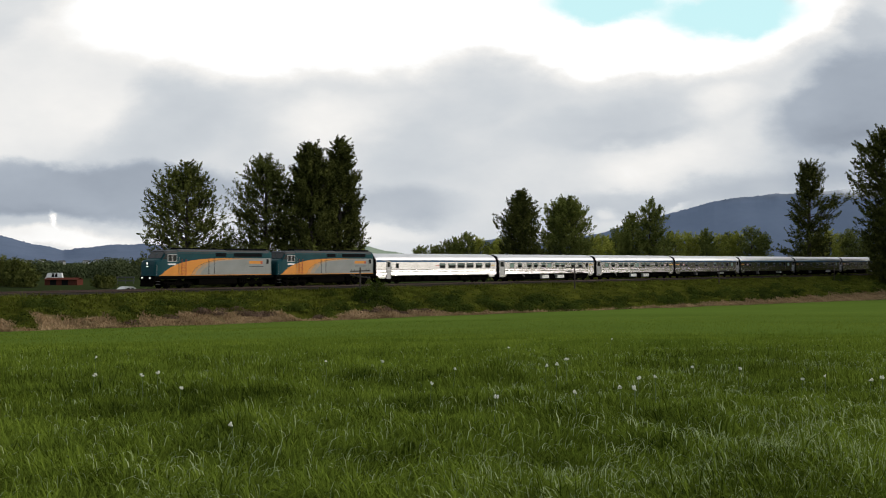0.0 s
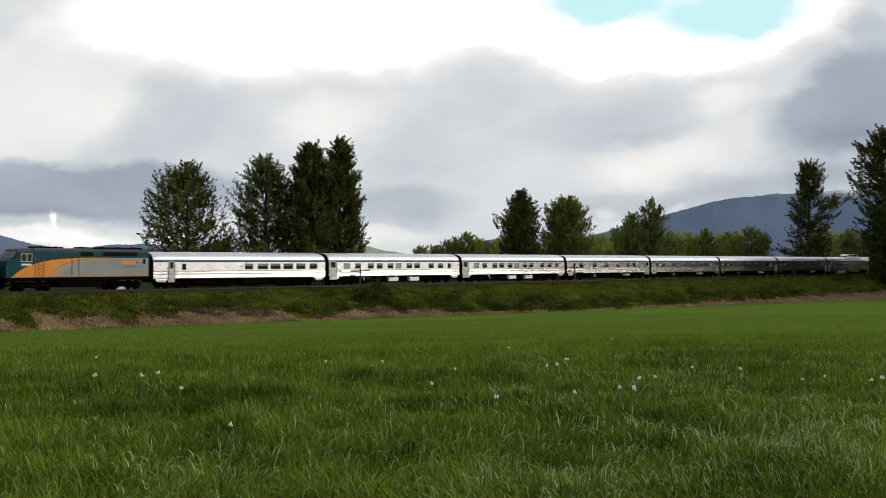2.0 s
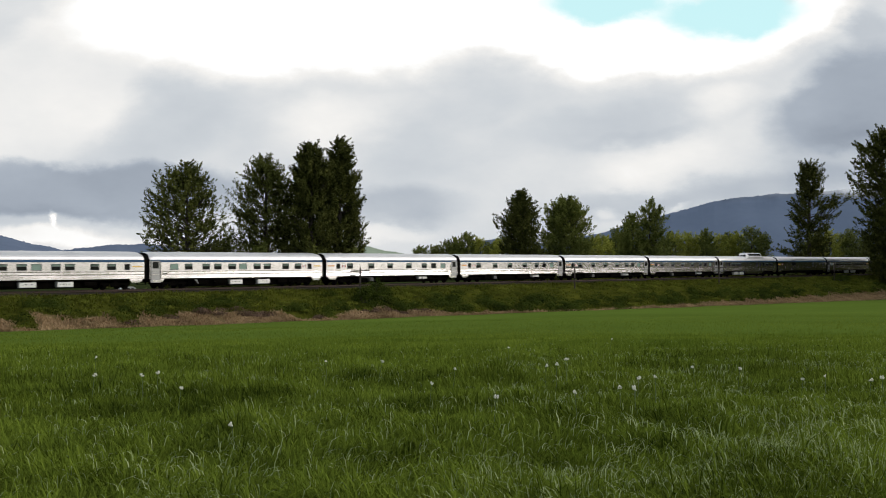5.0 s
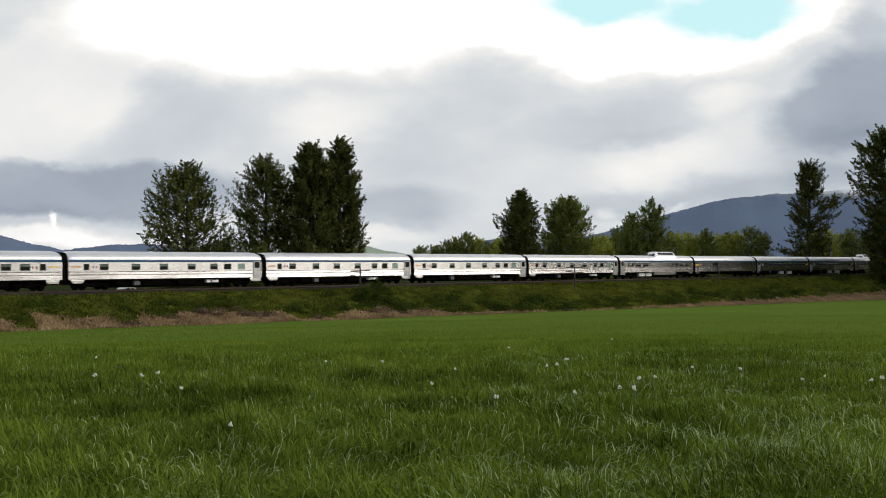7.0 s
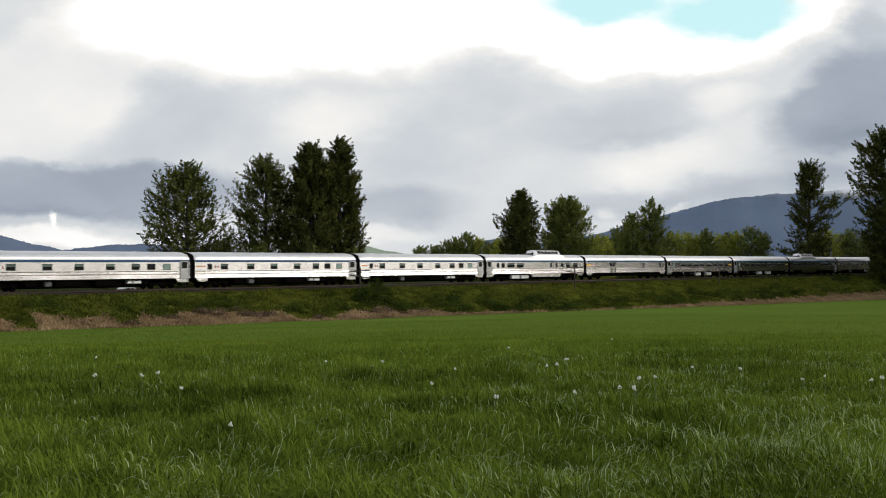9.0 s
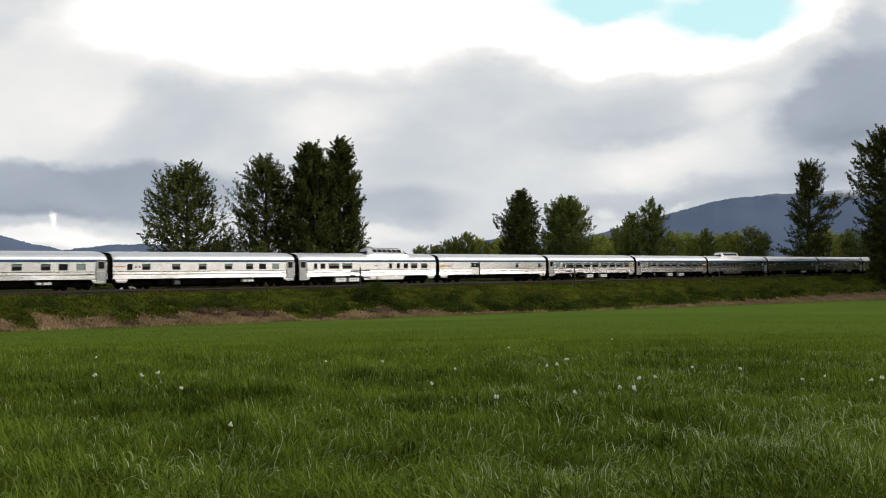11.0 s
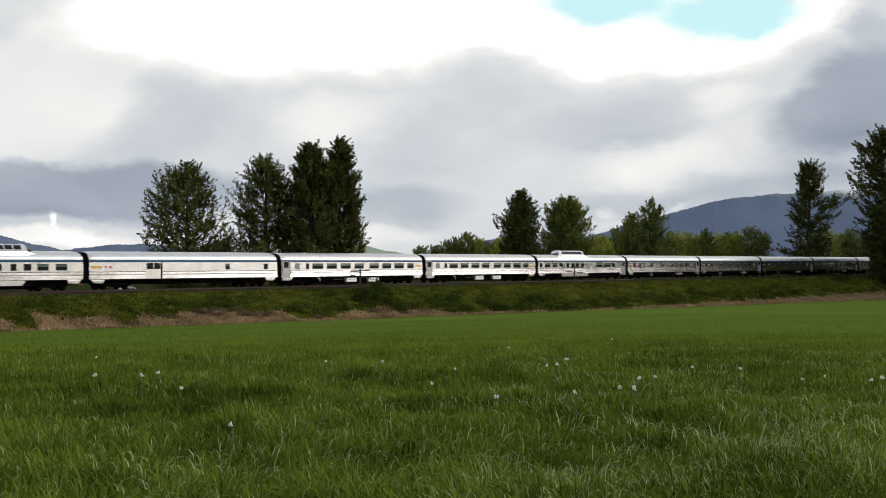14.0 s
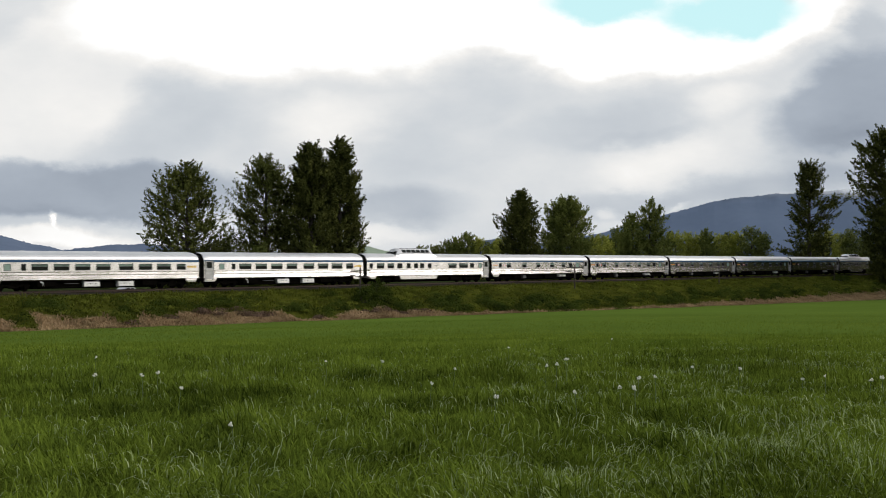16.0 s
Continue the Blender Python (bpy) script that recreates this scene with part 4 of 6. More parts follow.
def locomotive(lit):
    c = empty("locomotive")
    tagged(c, "teal, orange and grey diesel locomotive " + ("with lit headlights" if lit else "coupled behind the leader"), "locomotive", "locomotives of the train")
    b = Shape()
    st = [(0.12, 1.42, 1.85, 2.05, 1.22), (0.16, 1.42, 2.5, 2.7, 1.34), (0.26, 1.42, 2.92, 3.08, 1.40), (0.42, 1.42, 3.02, 3.22, 1.45), (0.95, 1.42, 3.08, 3.32, 1.5), (1.50, 1.42, 3.86, 4.16, 1.5), (1.72, 1.42, 3.93, 4.26, 1.5), (3.0, 1.42, 3.95, 4.30, 1.5), (3.05, 1.42, 4.0, 4.36, 1.5), (16.0, 1.42, 4.0, 4.36, 1.5), (16.25, 1.42, 3.95, 4.28, 1.46)]
    b.loft([[(x, -w, z0), (x, -w, z1), (x, -w + 0.18, z2 - 0.08), (x, -w + 0.45, z2), (x, w - 0.45, z2), (x, w - 0.18, z2 - 0.08), (x, w, z1), (x, w, z0)] for x, z0, z1, z2, w in st])
    part("body", b, M["teal"], c, "teal cowl body")
    h = Shape()
    for a, e in ((3.1, 15.95),):
        h.loft([[(x, y, z) for y, z in ((-1.515, 3.93), (-1.36, 4.29), (-1.06, 4.385), (1.06, 4.385), (1.36, 4.29), (1.515, 3.93), (1.49, 3.93), (-1.49, 3.93))] for x in (a, e)])
    part("hood_roof", h, M["roofgrey"], c, "weathered grey hood roof")
    part("cab_roof", Shape().loft([[(x, y, z + d) for y, z in ((-1.515, 3.80), (-1.34, 4.12), (-1.02, 4.2), (1.02, 4.2), (1.34, 4.12), (1.515, 3.80), (1.49, 3.80), (-1.49, 3.80))] for x, d in ((1.42, -0.02), (1.62, 0.11), (3.0, 0.13))]), M["roofgrey"], c, "grey cab roof with a short visor")
    for x in (6.2, 9.0, 11.4, 13.3, 15.1):
        v = Shape()
        v.disc((x, 0, 4.45), 0.72, (0, 0, 1), 0.16, 20).disc((x, 0, 4.55), 0.2, (0, 0, 1), 0.06, 12)
        part("roof_fan", v, M["hood"], c)
    for q in ((9.8, 15.6, -1.28, -1.05, 4.30, 4.52, 0.04), (9.8, 15.6, 1.05, 1.28, 4.30, 4.52, 0.04), (3.5, 5.2, -0.6, 0.6, 4.38, 4.56, 0.08)):
        part("roof_duct", Shape().box(*q), M["hood"], c)
    for a, e in ((8.15, 9.6), (10.7, 14.8)):
        for sy in (-1, 1):
            g = Shape()
            g.box(a, e, *sorted((sy * 1.5, sy * 1.522)), 3.58, 4.0)
            for k in range(5):
                g.box(a + 0.05, e - 0.05, *sorted((sy * 1.522, sy * 1.535)), 3.62 + k * 0.075, 3.65 + k * 0.075)
            part("grille", g, M["hood"], c, "black louvred air grille")
    for sy in (-1, 1):
        y0, y1 = sy * 1.5, sy * 1.508
        up = [(0.9, 1.52), (1.4, 1.95), (2.0, 2.32), (2.8, 2.66), (3.8, 2.95), (5.0, 3.16), (6.4, 3.30), (8.0, 3.38), (9.8, 3.42), (11.8, 3.43)]
        low = [(9.8, 3.34), (7.9, 3.16), (6.6, 2.88), (5.75, 2.50), (5.15, 2.03), (4.8, 1.52)]
        o = Shape()
        ring = up + low
        o.loft([[(x, y, z) for x, z in ring] for y in (y0, y1)])
        part("orange_panel", o, M["orange"], c, "sweeping orange paint")
        g = Shape()
        ring = [(4.83, 1.52), (5.18, 2.02), (5.78, 2.48), (6.63, 2.85), (7.92, 3.13), (9.82, 3.31), (11.85, 3.40), (16.15, 3.40), (16.15, 1.52)]
        g.loft([[(x, y, z) for x, z in ring] for y in (y0, y1)])
        part("grey_panel", g, M["grey"], c, "grey side panel")
        inner = [(4.83, 1.53), (5.18, 2.02), (5.78, 2.48), (6.63, 2.85), (7.92, 3.13), (9.82, 3.31), (11.85, 3.385)]
        for w, paint in ((0.45, "orange_mist"), (1.1, "grey_mist")):
            f = Shape()
            q = [(x + w * (1.0 - 0.3 * (z > 3.0)) + (0.9 * w if z > 3.2 else 0), z - 0.05 * w) for x, z in inner]
            ring = inner + [(q[-1][0] + 1.0, 3.385)] + list(reversed(q))
            yy = sy * (1.5085 + (0.0015 if w < 1 else 0.0))
            f.loft([[(x, y, max(1.53, z)) for x, z in ring] for y in (y1, yy)])
            part("fade_panel", f, M[paint], c, "speckled fade from orange to grey")
        part("marking", Shape().box(12.9, 14.9, *sorted((y1, sy * 1.514)), 2.76, 3.1), M["orange"], c, "orange patch with a red dot")
        part("marking", Shape().disc((14.75, sy * 1.515, 2.9), 0.17, (0, 1, 0), 0.012, 14), M["red"], c)
        part("marking", Shape().box(12.9, 15.0, *sorted((y1, sy * 1.512)), 2.42, 2.47), M["hood"], c)
        part("sill_stripe", Shape().box(0.7, 16.2, *sorted((sy * 1.46, sy * 1.512)), 1.43, 1.51), M["orange"], c)
        d = Shape()
        for x in (7.15, 7.92):
            d.box(x, x + 0.06, *sorted((y1, sy * 1.52)), 1.55, 3.5)
        part("door_seam", d, M["hood"], c)
        for a, e in ((1.80, 2.28), (2.40, 2.82)):
            f = Shape()
            f.box(a - 0.07, e + 0.07, *sorted((sy * 1.5, sy * 1.525)), 2.98, 3.82)
            fr = part("cab_window", f, M["door"], c)
            part("pane", Shape().box(a, e, *sorted((sy * 1.525, sy * 1.535)), 3.05, 3.75), M["glass"], fr)
        k = Shape()
        for x in (3.55, 4.1):
            k.tube([(x, sy * 1.57, 1.5), (x, sy * 1.57, 3.3)], [0.025, 0.025], 6)
        for z in (1.62, 1.95, 2.28, 2.6):
            k.box(3.57, 4.08, *sorted((sy * 1.52, sy * 1.58)), z, z + 0.04)
        part("ladder", k, M["red"], c)
        part("end_door", Shape().box(15.35, 15.9, *sorted((sy * 1.508, sy * 1.525)), 1.6, 3.4), M["grey"], c)
        part("pane", Shape().box(15.45, 15.8, *sorted((sy * 1.525, sy * 1.532)), 2.75, 3.3), M["glass"], c)
        part("marking", Shape().box(1.8, 2.8, *sorted((sy * 1.508, sy * 1.514)), 2.62, 2.8), M["white"], c)
        part("fuel_tank", Shape().box(5.9, 11.2, *sorted((sy * 0.4, sy * 1.45)), 0.36, 1.05, 0.12), M["under"], c)
    # the nose
    for y0, y1 in ((-1.30, -0.05), (0.05, 1.30)):
        f = Shape().loft([[(0.97, y0, 3.40), (0.97, y1, 3.40), (1.0, y1, 3.36), (1.0, y0, 3.36)], [(1.42, y0, 4.07), (1.42, y1, 4.07), (1.45, y1, 4.03), (1.45, y0, 4.03)]])
        part("windshield", f, M["glass"], c, "dark raked windshield")
    for sy in (-1, 1):
        w = Shape().loft([[(x, y, z) for x, z in ((1.04, 3.28), (1.68, 3.28), (1.68, 3.84), (1.50, 3.84))] for y in (sy * 1.5, sy * 1.515)])
        part("quarter_window", w, M["glass"], c, "dark quarter window beside the windshield")
    for sy in (-1, 1):
        for a, z0, z1 in ((0.34, 1.5, 2.7), (3.2, 1.6, 3.5)):
            k, y = Shape(), sy * (1.44 if a < 1 else 1.5)
            k.tube([(a, y + sy * 0.07, z0), (a, y + sy * 0.07, z1)], [0.022, 0.022], 6)
            for z in (z0, z1):
                k.tube([(a, y, z), (a, y + sy * 0.07, z)], [0.018, 0.018], 5)
            part("handrail", k, M["door"], c)
        for z in (0.5, 0.78):
            part("step", Shape().box(0.35, 0.85, *sorted((sy * 1.15, sy * 1.44)), z, z + 0.04), M["boxgrey"], c)
    lens = M["lamp" if lit else "boxgrey"]
    for z in (2.46, 2.80):
        p = part("headlight", Shape().disc((0.20, 0, z), 0.14, (1, 0, 0.2), 0.14, 16), M["hood"], c)
        part("lens", Shape().disc((0.12, 0, z), 0.085, (1, 0, 0.2), 0.03, 16), lens, p, "glowing headlight lens" if lit else "")
    for y in (-0.78, 0.78):
        p = part("ditch_light", Shape().disc((0.02, y, 1.22), 0.13, (1, 0, 0), 0.2, 16), M["hood"], c)
        part("lens", Shape().disc((-0.09, y, 1.22), 0.085, (1, 0, 0), 0.03, 16), lens, p, "glowing ditch light lens" if lit else "")
    s = Shape()
    s.box(0.1, 16.5, -1.46, 1.46, 1.06, 1.42, 0.04).box(0.0, 0.5, -1.4, 1.4, 0.95, 1.15)
    s.box(-0.1, 0.9, -0.15, 0.15, 0.72, 0.98).box(16.6, 17.4, -0.15, 0.15, 0.72, 0.98)
    part("frame", s, M["under"], c, "black frame and coupler")
    p = Shape()
    p.loft([[(0.12, -1.35, 0.95), (0.12, 1.35, 0.95), (0.3, 1.35, 0.95), (0.3, -1.35, 0.95)], [(-0.1, -1.2, 0.25), (-0.1, 1.2, 0.25), (0.1, 1.2, 0.25), (0.1, -1.2, 0.25)]])
    part("pilot", p, M["under"], c, "black snow pilot")
    e = Shape().box(16.25, 16.7, -0.75, 0.75, 1.05, 3.4, 0.1)
    part("diaphragm", e, M["endblack"], c)
    for x in (3.4, 13.7):
        truck(c, x, 2.74, 0.51)
    a = Shape()
    for k in range(4):
        a.box(11.6 + k * 0.3, 11.8 + k * 0.3, -1.4, 1.4, 0.5, 1.06, 0.04)
    part("air_tank", a, M["under"], c)
    return c


CARS = []                      # each vehicle, and where its front stands at the start


def roll_out():
    CARS.append((locomotive(True), -34.8))
    CARS.append((locomotive(False), -17.84))
    first = dict()
    order = [baggage_coach, sleeper_many, sleeper_many, sleeper_few, sleeper_few, sleeper_few, sleeper_few, "domet", baggage, coach, coach, "dome",
             sleeper_few, sleeper_few, sleeper_few, sleeper_few, sleeper_few, "dome"]
    for k, make in enumerate(order):
        if make in first:
            ob = copy_thing(first[make], Matrix())
        else:
            ob = dome(make == "domet") if isinstance(make, str) else make()
            first[make] = ob
        if k == 2:
            plates(ob, [(21.95, 22.12, 2.3, 2.56, "red"), (22.12, 22.36, 2.3, 2.56, "white"), (22.36, 22.53, 2.3, 2.56, "red")])
        CARS.append((ob, k * PITCH - 1.40))


roll_out()


# seconds, and metres rolled by then
RUN = ((0, 0), (1, 16.93), (2, 33.83), (3, 51.0), (4, 68.03), (6.5, 111.42), (7.5, 129.45), (8.5, 147.4), (9, 156.05), (11.5, 200.8), (12.5, 218.5), (13, 227.45), (14, 245.65), (15, 264.1), (16, 282.42))


def gone(t):
    """How far the train has rolled, gathering speed a little."""
    k = max(0, min(len(RUN) - 2, sum(t >= q for q, _ in RUN) - 1))
    speed = []
    for j in (k, k + 1):
        a, b = RUN[max(0, j - 1)], RUN[min(len(RUN) - 1, j + 1)]
        speed.append((b[1] - a[1]) / (b[0] - a[0]))
    (t0, d0), (t1, d1) = RUN[k], RUN[k + 1]
    h, q = t1 - t0, (t - t0) / (t1 - t0)
    return ((1 + 2 * q) * d0 + q * h * speed[0]) * (1 - q) ** 2 + q * q * ((3 - 2 * q) * d1 - (1 - q) * h * speed[1])


def motions():
    wheels = []
    for ob, s0 in CARS:
        rows = []
        for k in range(17):
            t = 1.0 * k
            x, y = at(s0 - gone(t), 0)
            rows.append((t, pose(x, y, RAIL, 0, 0, YAW)))
        walk(ob, rows)
        wheels += [w for tr in ob.children if tr.name.startswith("truck") for w in tr.children]
    # every wheel rolls as the first does
    turn = lambda t: Matrix.Rotation(-gone(t) / 0.46, 4, "Y")
    walk(wheels[0], [(k / FPS, turn(k / FPS)) for k in range(16 * FPS + 1)])
    act, slot = wheels[0].animation_data.action, wheels[0].animation_data.action_slot
    for w in wheels[1:]:
        w.rotation_mode = "QUATERNION"
        keys = w.animation_data_create()
        keys.action = act
        keys.action_slot = slot


# ---- line-side poles ----
def line_pole(s, u, top, lean):
    x, y = at(s, u)
    z = float(land(x, y))
    ob = empty("line_pole")
    tagged(ob, "short weathered wooden line pole with crossarms beside the track", "utility pole", "old line-side poles")
    h = top - z
    part("post", Shape().tube([(0, 0, -0.3), (0, 0, h * 0.5), (0, 0, h)], [0.12, 0.11, 0.09], 8), M["pole"], ob)
    for k, dz in enumerate((0.45, 1.15)):
        a = Shape().box(-0.06, 0.06, -1.6, 1.6, h - dz - 0.06, h - dz + 0.06, 0.01)
        for q, v in enumerate(a.v):
            a.v[q] = (v[0], v[1], v[2] + v[1] * lean * (1 if k else -0.3))
        arm = part("crossarm", a, M["pole"], ob)
        for b in (-1.45, -0.95, 0.95, 1.45):
            part("insulator", Shape().tube([(0, b, h - dz + 0.05 + b * lean * (1 if k else -0.3)), (0, b, h - dz + 0.24 + b * lean * (1 if k else -0.3))], [0.045, 0.03], 6), M["boxgrey"], arm)
    ob.matrix_basis = pose(x, y, z, 0, 0, YAW + lean * 60)


line_pole(-9.1, 7, 1.0, 0.10)
line_pole(36.1, 7, 1.25, 0.06)
line_pole(81.8, 7, 1.1, -0.05)
line_pole(134, 7, 1.0, 0.04)


# ---- trees ----
def leaf_quads(centres, size, rng, out=None, width=0.42, stray=0.45, along=None):
    """Small folded leaf sprays; out: the way each one faces, outwards from its clump; along: the way each one points."""
    n = len(centres)
    unit = lambda v: v / np.linalg.norm(v, axis=1)[:, None]
    face = unit(rng.normal(size=(n, 3)) if out is None else unit(out + 1e-6) + stray * rng.normal(size=(n, 3)))
    a = rng.normal(size=(n, 3)) + np.array([0, 0, 0.7]) if along is None else along + 0.5 * rng.normal(size=(n, 3))
    a = unit(a - face * (a * face).sum(1)[:, None])
    b = np.cross(face, a)
    sz = size * rng.uniform(0.6, 1.35, n)[:, None]
    return np.stack([centres - a * sz * 0.5, centres + b * sz * width * 0.5 - face * sz * 0.08, centres + a * sz * 0.5, centres - b * sz * width * 0.5 - face * sz * 0.08], 1)


def tree(name, x, y, top, half, seed, leaf="leaf", waist=0.35, low=0.06, stems=1, clumps=150, leaves=60, size=0.46, label="", puff=1.0, narrow=0.75, lean=0.0, group="", ragged=0.45, slim=0.62, outline=None):
    """A tapered trunk with limbs and a crown of leafy twigs. top: height of the tip; half: half the crown's width; waist: where the
    crown is widest, from its foot; low: where it begins; narrow: how pointed its top is; slim: how thin each twig's spray is;
    outline: the reach of the limbs to either side by height, for a lopsided crown."""
    rng = np.random.default_rng(seed)
    z0 = float(land(x, y))
    H = top - z0
    ob = empty(name)
    tagged(ob, label, "tree", group)
    wood = Shape()
    cent = []
    for k in range(stems):
        off = (k - (stems - 1) / 2) * half * 0.5
        hk = H * (1 - 0.09 * k)
        line = [np.array([off * q ** 0.6 + lean * H * q + rng.normal() * 0.12 * q, rng.normal() * 0.3 * q, hk * q - (0.4 if q == 0 else 0)]) for q in np.linspace(0, 1, 7)]
        wood.tube([tuple(p) for p in line], [max(0.03, 0.024 * H * (1 - q) ** 0.8 / stems ** 0.4) for q in np.linspace(0, 1, 7)], 7)
        for j in range(clumps // stems):
            q = low + (1 - low) * (j + rng.random()) / (clumps // stems) * 0.99
            ang = rng.random() * 2 * math.pi
            if outline:
                w = 0.5 + 0.5 * math.cos(ang)
                reach = [float(np.interp(z0 + q * H, [o[0] for o in outline], [o[i] for o in outline])) for i in (1, 2)]
                r = 1.08 * (reach[0] * (1 - w) + reach[1] * w)
            else:
                g = (q - waist) / (1 - waist)
                r = half / (1.35 if stems > 1 else 1) * (0.72 + 0.28 * (q - low) / (waist - low) if q < waist else max(0.05, 1 - g ** (1.1 + 1.6 * (1 - narrow)) * 0.95))
            r *= rng.uniform(0.22, 1.06) ** (0.42 if outline else 0.55) * (0.98 + ragged * noise.noise((math.cos(ang) * 1.3 + seed, math.sin(ang) * 1.3, q * H * 0.33)))
            base = np.array([np.interp(q, np.linspace(0, 1, 7), [p[i] for p in line]) for i in range(3)])
            tip = base + np.array([math.cos(ang) * r, math.sin(ang) * r, r * rng.uniform(-0.05, 0.35)])
            if r > 0.6 and j % 2 == 0:
                start = base - np.array([0, 0, min(base[2] * 0.7, r * 0.4)])
                mid = (start + tip) / 2 + np.array([0, 0, -0.12 * r])
                wood.tube([tuple(start), tuple(mid), tuple(tip)], [0.02 + 0.011 * r, 0.015 + 0.007 * r, 0.012], 4)
            way = np.array([math.cos(ang), math.sin(ang), 0.45 + 1.2 * q]) + 0.35 * rng.normal(size=3)
            cent.append((tip, way, rng.uniform(0.75, 1.25) * puff * (0.75 + 0.25 * min(1, r))))
            if r > 1.2:
                cent.append((base + (tip - base) * rng.uniform(0.45, 0.8) + np.array([0, 0, -0.2]), way + 0.4 * rng.normal(size=3), rng.uniform(0.7, 1.05) * puff))
    P = []
    for c, way, r in cent:      # each clump is a spray of leaves round a twig that points out and up
        way = way / np.linalg.norm(way)
        q = rng.random(leaves)
        d = rng.normal(size=(leaves, 3))
        d /= np.linalg.norm(d, axis=1)[:, None]
        d *= (rng.random(leaves) ** 0.5 * r * slim * (1.05 - 0.75 * q ** 1.6))[:, None]
        P.append(np.concatenate([c + d + way * ((q - 0.45) * 2.2 * r)[:, None], d + np.array([0, 0, 0.3 * r]), np.tile(way, (leaves, 1))], 1))
    P = np.concatenate(P)
    P = P[P[:, 2] > 0.2]
    part("trunk", wood, M["bark"], ob, "grey-brown trunk and limbs")
    me = cloud_mesh("crown", leaf_quads(P[:, :3], size, rng, P[:, 3:6], along=P[:, 6:]), [(0, 1, 2, 3)], M[leaf])
    part("crown", me, None, ob, "")
    ob.matrix_basis = pose(x, y, z0)
    return ob


DARK = "tall dark green cottonwood behind the railway"
BEHIND = "trees behind the line"
# height, reach to either side
tree("cottonwood_tree", -36.1, 153, 15.3, 5.9, 1, low=0.01, clumps=560, leaves=27, size=0.44, puff=0.9, slim=0.44, ragged=0.3, label="open-crowned cottonwood with sky showing through", group=BEHIND,
     outline=((-3, 5.2, 4.8), (4.4, 5.9, 5.2), (7.9, 6.3, 5.0), (10.7, 5.5, 4.3), (13.1, 3.0, 2.4), (14.7, 1.2, 1.0), (15.6, 0.2, 0.2)))
tree("cottonwood_tree", -26.1, 160, 16.9, 5.3, 2, low=0.01, clumps=500, leaves=32, size=0.42, puff=0.95, slim=0.50, ragged=0.3, label=DARK, group=BEHIND,
     outline=((-3, 4.6, 4.2), (6.5, 4.9, 4.2), (10.7, 4.6, 4.0), (14.3, 3.0, 2.6), (16.0, 1.4, 1.2), (17.2, 0.2, 0.2)))
tree("cottonwood_tree", -18.9, 156, 18.3, 4.3, 3, leaf="leaf_dark", low=0.02, clumps=560, leaves=56, size=0.42, puff=1.0, slim=0.54, ragged=0.35, label="dense tall cottonwood behind the railway, self-shade in its leaf colour", group=BEHIND,
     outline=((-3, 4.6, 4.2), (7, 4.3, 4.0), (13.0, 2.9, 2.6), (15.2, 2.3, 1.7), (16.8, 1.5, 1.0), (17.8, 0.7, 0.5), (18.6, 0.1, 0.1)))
tree("cottonwood_tree", -15.2, 160, 19.6, 3.7, 4, leaf="leaf_dark", low=0.02, clumps=500, leaves=52, size=0.42, puff=1.0, slim=0.50, ragged=0.4, label="dense tall cottonwood behind the railway, self-shade in its leaf colour", group=BEHIND,
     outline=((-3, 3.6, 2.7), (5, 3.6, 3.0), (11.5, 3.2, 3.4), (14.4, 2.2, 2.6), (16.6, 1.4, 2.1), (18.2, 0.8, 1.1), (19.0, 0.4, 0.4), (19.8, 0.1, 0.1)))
tree("shrub_tree", -31.3, 158, 5.4, 2.6, 5, leaf="leaf_mid", clumps=70, leaves=40, size=0.4, label="low pale green shrub between taller trees", group=BEHIND)
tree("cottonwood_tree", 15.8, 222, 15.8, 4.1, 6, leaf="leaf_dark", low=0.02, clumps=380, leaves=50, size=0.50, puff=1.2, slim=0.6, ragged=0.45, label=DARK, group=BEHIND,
     outline=((-3, 3.4, 3.8), (6.8, 3.5, 3.6), (9.4, 4.1, 3.4), (10.6, 2.8, 3.3), (12.6, 2.0, 2.6), (14.0, 1.1, 1.6), (15.2, 0.4, 0.8), (16.0, 0.1, 0.2)))
tree("cottonwood_tree", 25.7, 228, 14.6, 6.0, 7, leaf="leaf_mid", low=0.02, clumps=420, leaves=54, size=0.50, puff=1.2, slim=0.6, ragged=0.25, label="mid-green round-topped cottonwood behind the railway", group=BEHIND,
     outline=((-3, 4.2, 4.4), (5, 4.6, 4.9), (9.3, 4.8, 4.8), (11.8, 3.7, 3.8), (13.2, 2.2, 2.4), (14.4, 0.7, 0.9), (15.0, 0.1, 0.2)))
tree("cottonwood_tree", 49.0, 255, 16.3, 4.4, 8, leaf="leaf_mid", waist=0.5, clumps=230, leaves=44, size=0.48, label="two-stemmed dark cottonwood with a leaning top", narrow=0.3, stems=2, lean=0.03, group=BEHIND)
tree("cottonwood_tree", 44.0, 252, 12.6, 4.0, 9, leaf="leaf_mid", waist=0.4, clumps=200, leaves=44, size=0.48, label=DARK, narrow=0.4, group=BEHIND)
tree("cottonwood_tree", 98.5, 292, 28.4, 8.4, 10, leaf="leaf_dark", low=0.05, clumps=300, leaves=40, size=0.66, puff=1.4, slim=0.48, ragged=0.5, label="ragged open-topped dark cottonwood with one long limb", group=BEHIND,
     outline=((0, 7.5, 5.5), (7.1, 7.4, 4.6), (11.0, 4.2, 4.0), (14.4, 4.4, 9.0), (16.4, 4.4, 11.5), (18.2, 4.4, 6.0), (20.5, 2.2, 2.2), (23.0, 2.6, 4.6), (24.7, 4.0, 3.0), (26.2, 2.6, 3.0), (28.4, 0.6, 0.6)))
